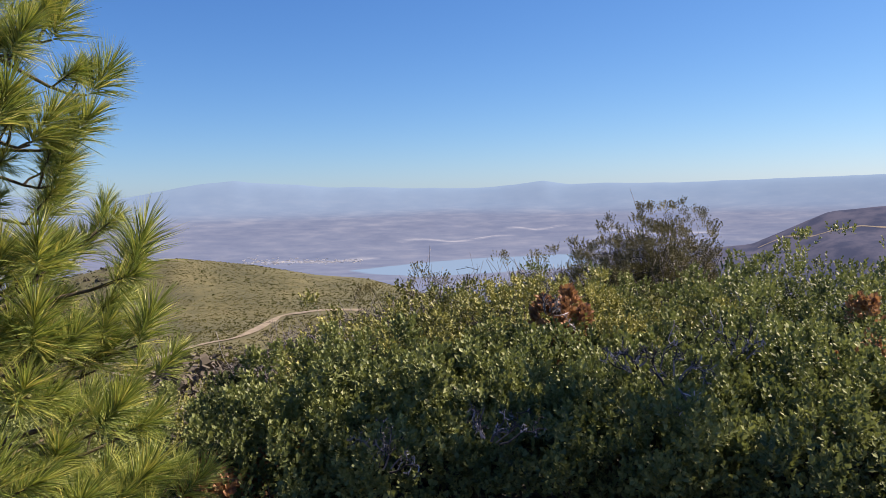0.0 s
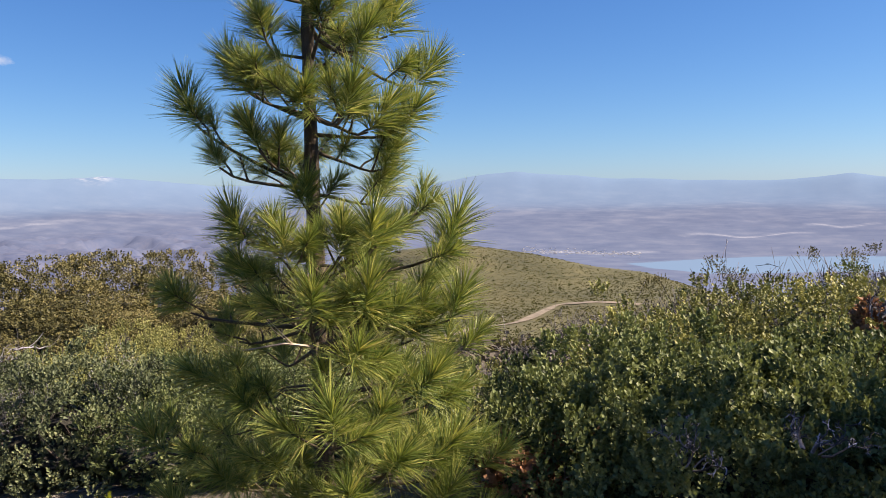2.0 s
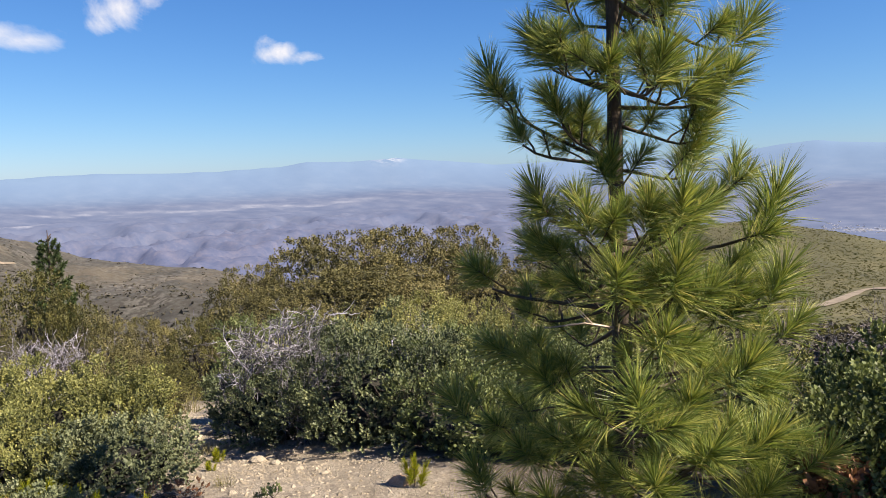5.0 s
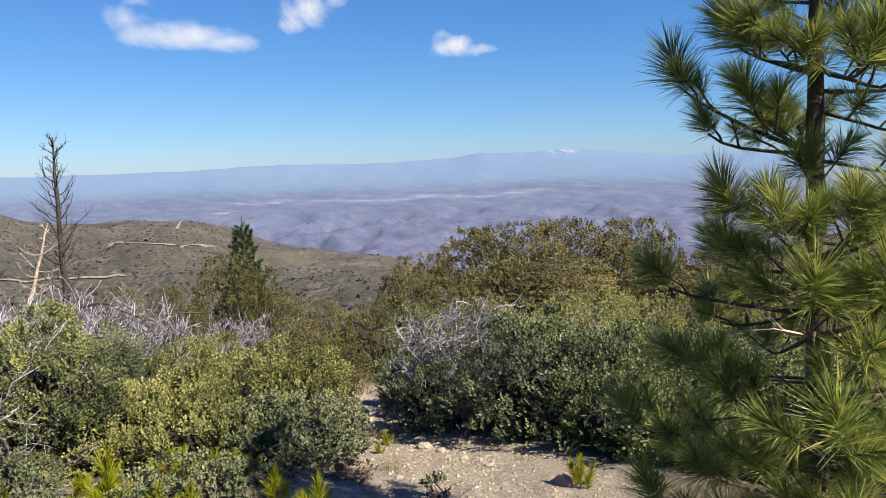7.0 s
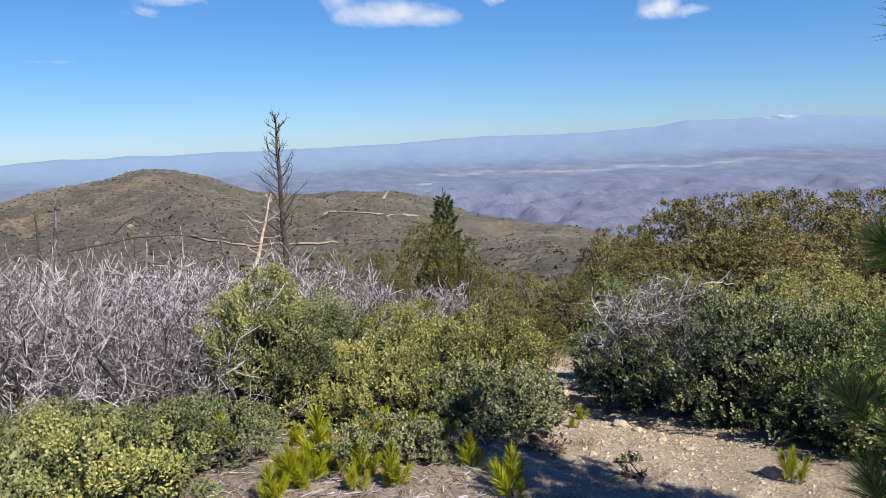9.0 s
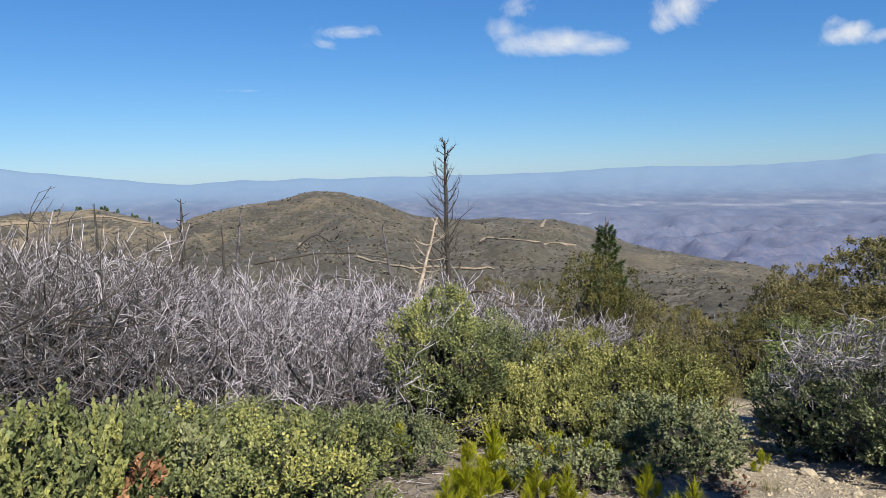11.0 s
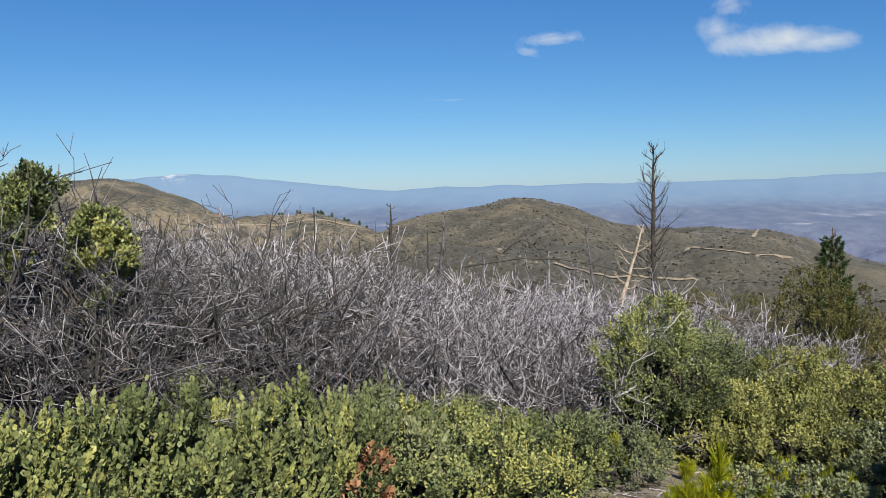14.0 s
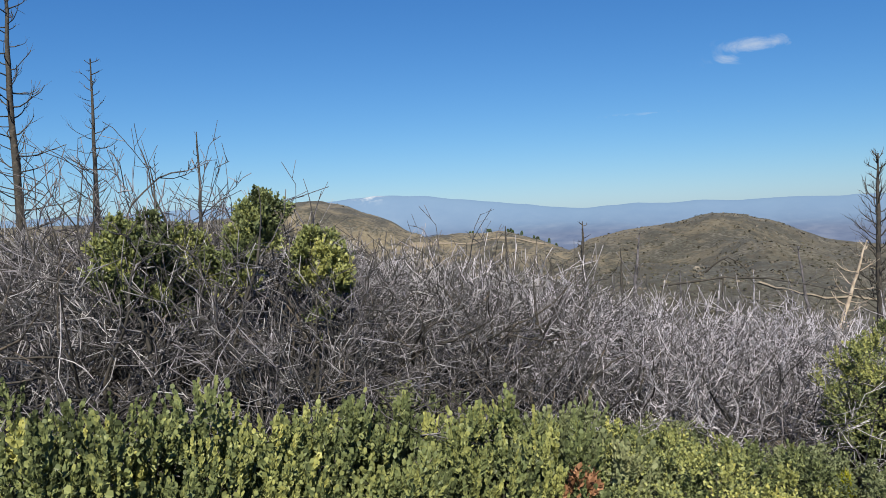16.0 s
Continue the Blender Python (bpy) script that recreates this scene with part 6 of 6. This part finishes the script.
def litter():
    r = np.random.default_rng(32)
    n = 7000
    az, d = r.uniform(-100, -40, n), 3.2 + 4.0 * r.uniform(0, 1, n) ** 1.3
    x, y = HERE[0] + d * np.sin(np.radians(az)), HERE[1] + d * np.cos(np.radians(az))
    keep = trail_gap(x, y) > 1.0
    x, y = x[keep], y[keep]
    n = len(x)
    a = r.uniform(0, 6.28, n)
    L = r.uniform(0.012, 0.09, n)
    dx, dy = np.cos(a) * L, np.sin(a) * L
    z0, z1 = ground_z(x, y) + r.uniform(0.002, 0.02, n), ground_z(x + dx, y + dy) + r.uniform(0.002, 0.03, n)
    ln = np.stack([np.stack([x, y, z0], -1), np.stack([x + dx, y + dy, z1], -1)], 1)
    v, f = tubes(ln, np.stack([r.uniform(0.001, 0.003, n), r.uniform(0.0006, 0.0015, n)], -1))
    tagged(new("twig_litter", mesh_of("twig_litter", v, f, [M_GREYTWIG])), "dry grey twigs strewn over the bare soil", "litter", kind="stuff")


gravel()
litter()


# ---- brush that covers the slopes and hills ----
def chaparral(name, n, az0, az1, r0, r1, size, mat, seed, label, quads, power=1.0, keep=None, flat=0.8):
    """Many small bushes as clumps of leaves, in one mesh."""
    r = np.random.default_rng(seed)
    az = r.uniform(az0, az1, n)
    d = np.exp(np.log(r0) + (np.log(r1) - np.log(r0)) * r.uniform(0, 1, n) ** power)
    x, y = d * np.sin(np.radians(az)), d * np.cos(np.radians(az))
    ok = d < table(RIDGE, 2, az) * 1.01
    ok &= fractal(x, y, r1 * 0.12, seed, 4) + r.uniform(-0.5, 0.5, n) > -0.25
    ok &= trail_gap(x, y) > 2.6
    x, y, d = x[ok], y[ok], d[ok]
    for rx, ry in ROADS:
        clear = (x - rx) ** 2 + (y - ry) ** 2 > (1.6 + size) ** 2
        x, y, d = x[clear], y[clear], d[clear]
    n = len(x)
    s = size * r.lognormal(0, 0.35, n)
    z = ground_z(x, y)
    dirs = unit(r.normal(0, 1, (n, quads, 3)) + np.array([0, 0, 0.45]))
    dirs[..., 2] = np.abs(dirs[..., 2])
    c = dirs * (0.75 * r.uniform(0.6, 1.1, (n, quads, 1))) * np.array([1, 1, flat]) * s[:, None, None]
    t1 = unit(np.cross(dirs, r.normal(0, 1, (n, quads, 3))))
    t2 = np.cross(unit(dirs + r.normal(0, 0.5, dirs.shape)), t1)
    w = s[:, None, None] * r.uniform(0.22, 0.45, (n, quads, 1)) * (8.0 / quads) ** 0.5
    p = np.stack([c - t1 * w, c - t2 * w * 0.8, c + t1 * w, c + t2 * w * 0.8], 2) + np.stack([x, y, z], -1)[:, None, None]
    f = np.arange(n * quads * 4).reshape(-1, 4)
    tone = np.repeat(np.clip(0.45 + 0.4 * fractal(x, y, r1 * 0.06, seed + 1, 3) + r.normal(0, 0.2, n), 0, 1), quads * 4)
    tagged(new(name, mesh_of(name, p.reshape(-1, 3), [f], [mat], attrs={"tone": tone})), label, "brush", kind="stuff")


chaparral("brush", 900, -76, 30, 13, 45, 0.42, M_BRUSH, 41, "low green and brown brush over the near slope", 60)
chaparral("dead_brush", 420, -140, 20, 13, 45, 0.5, M_PALEBRUSH, 42, "low dead grey brush over the near slope", 60)
chaparral("brush", 3600, -140, -24, 40, 160, 0.8, M_BRUSH, 43, "chaparral covering the slope below", 18)
chaparral("dead_brush", 1500, -140, 32, 40, 160, 0.7, M_PALEBRUSH, 44, "grey dead brush among the chaparral", 16)
chaparral("brush", 52000, -28, 6, 45, 262, 0.25, M_HILLBRUSH, 47, "low green chaparral on the near hillside", 4, 0.6, flat=0.35)
chaparral("brush", 24000, -140, -22, 120, 760, 0.72, M_BRUSH, 45, "chaparral covering the hills", 5, 0.75, flat=0.6)
chaparral("dead_brush", 4600, -140, -22, 120, 760, 0.8, M_PALEBRUSH, 46, "pale brush patches on the hills", 5, 0.75, flat=0.5)


# ---- far town ----
def town():
    r = np.random.default_rng(61)
    n = 260
    az = r.uniform(-13, -4.5, n)
    d = 2960 + r.normal(0, 45, n) - (az + 9) * 14
    x, y = d * np.sin(np.radians(az)), d * np.cos(np.radians(az))
    z = ground_z(x, y)
    box = np.array([[a, b, c] for c in (0, 1) for a, b in ((-1, -1), (1, -1), (1, 1), (-1, 1))], float)
    s = np.stack([r.uniform(1.5, 5, n), r.uniform(1.5, 3, n), r.uniform(1, 2.2, n)], -1)
    v = (box[None] * s[:, None] + np.stack([x, y, z], -1)[:, None]).reshape(-1, 3)
    q = np.array([[4, 5, 6, 7], [0, 1, 5, 4], [1, 2, 6, 5], [2, 3, 7, 6], [3, 0, 4, 7]])
    f = (np.arange(n)[:, None, None] * 8 + q[None]).reshape(-1, 4)
    tagged(new("distant_town", mesh_of("distant_town", v, [f], [M_TOWN])), "tiny pale buildings of a town far away on the plain", "town", kind="stuff")


town()
# ---- clouds ----
def cloud(az, el, wide, high, lobes, seed):
    """A thin bank of cloud far off: a bowed sheet whose body thins out towards its edge."""
    n, m = 60, 28
    u, v = np.meshgrid(np.linspace(-1, 1, n), np.linspace(-1, 1, m))
    a, e = np.radians(az + u * wide / 2), np.radians(el + v * high / 2)
    r = 4780 - 130 * (1 - u * u) * (1 - v * v)
    p = np.stack([r * np.cos(e) * np.sin(a), r * np.cos(e) * np.cos(a), EYE + r * np.sin(e)], -1).reshape(-1, 3)
    body = np.zeros_like(u)
    for cu, cv, su, sv, k in lobes:
        body = np.maximum(body, k * np.exp(-((u - cu) / su) ** 2 - ((v - cv) / sv) ** 2))
    edge = np.clip((1 - np.abs(u)) * 4, 0, 1) * np.clip((1 - np.abs(v)) * 4, 0, 1)
    i = (np.arange(m - 1) * n)[:, None] + np.arange(n - 1)[None]
    f = np.stack([i, i + 1, i + n + 1, i + n], -1).reshape(-1, 4)
    me = mesh_of("cloud", p, [f], [M_CLOUD], attrs={"body": (body * edge).ravel()}, smooth=True)
    tagged(new("cloud", me), "small wispy white cloud in the blue sky", "cloud", "clouds", "structure")


cloud(-50.0, 8.6, 9.0, 3.6, [(-0.15, 0.0, 0.3, 0.4, 1.0), (0.3, -0.2, 0.35, 0.25, 0.8), (-0.3, 0.4, 0.2, 0.3, 0.6)], 1)
cloud(-69.6, 10.2, 15.0, 6.5, [(0.0, -0.25, 0.55, 0.28, 1.0), (0.4, -0.35, 0.3, 0.2, 0.95), (-0.5, 0.1, 0.3, 0.35, 0.5), (-0.35, 0.55, 0.25, 0.35, 0.55)], 2)
cloud(-60.2, 11.2, 9.0, 5.0, [(-0.2, 0.0, 0.4, 0.5, 0.8), (0.3, 0.3, 0.35, 0.3, 0.6), (-0.4, -0.4, 0.25, 0.3, 0.7)], 3)
cloud(-84.8, 10.3, 8.5, 3.4, [(0.0, 0.1, 0.45, 0.35, 0.7), (0.4, 0.2, 0.25, 0.3, 0.7), (-0.3, -0.3, 0.3, 0.25, 0.5)], 4)
cloud(-92.0, 6.5, 9.0, 1.2, [(0.0, 0.0, 0.6, 0.3, 0.5)], 5)
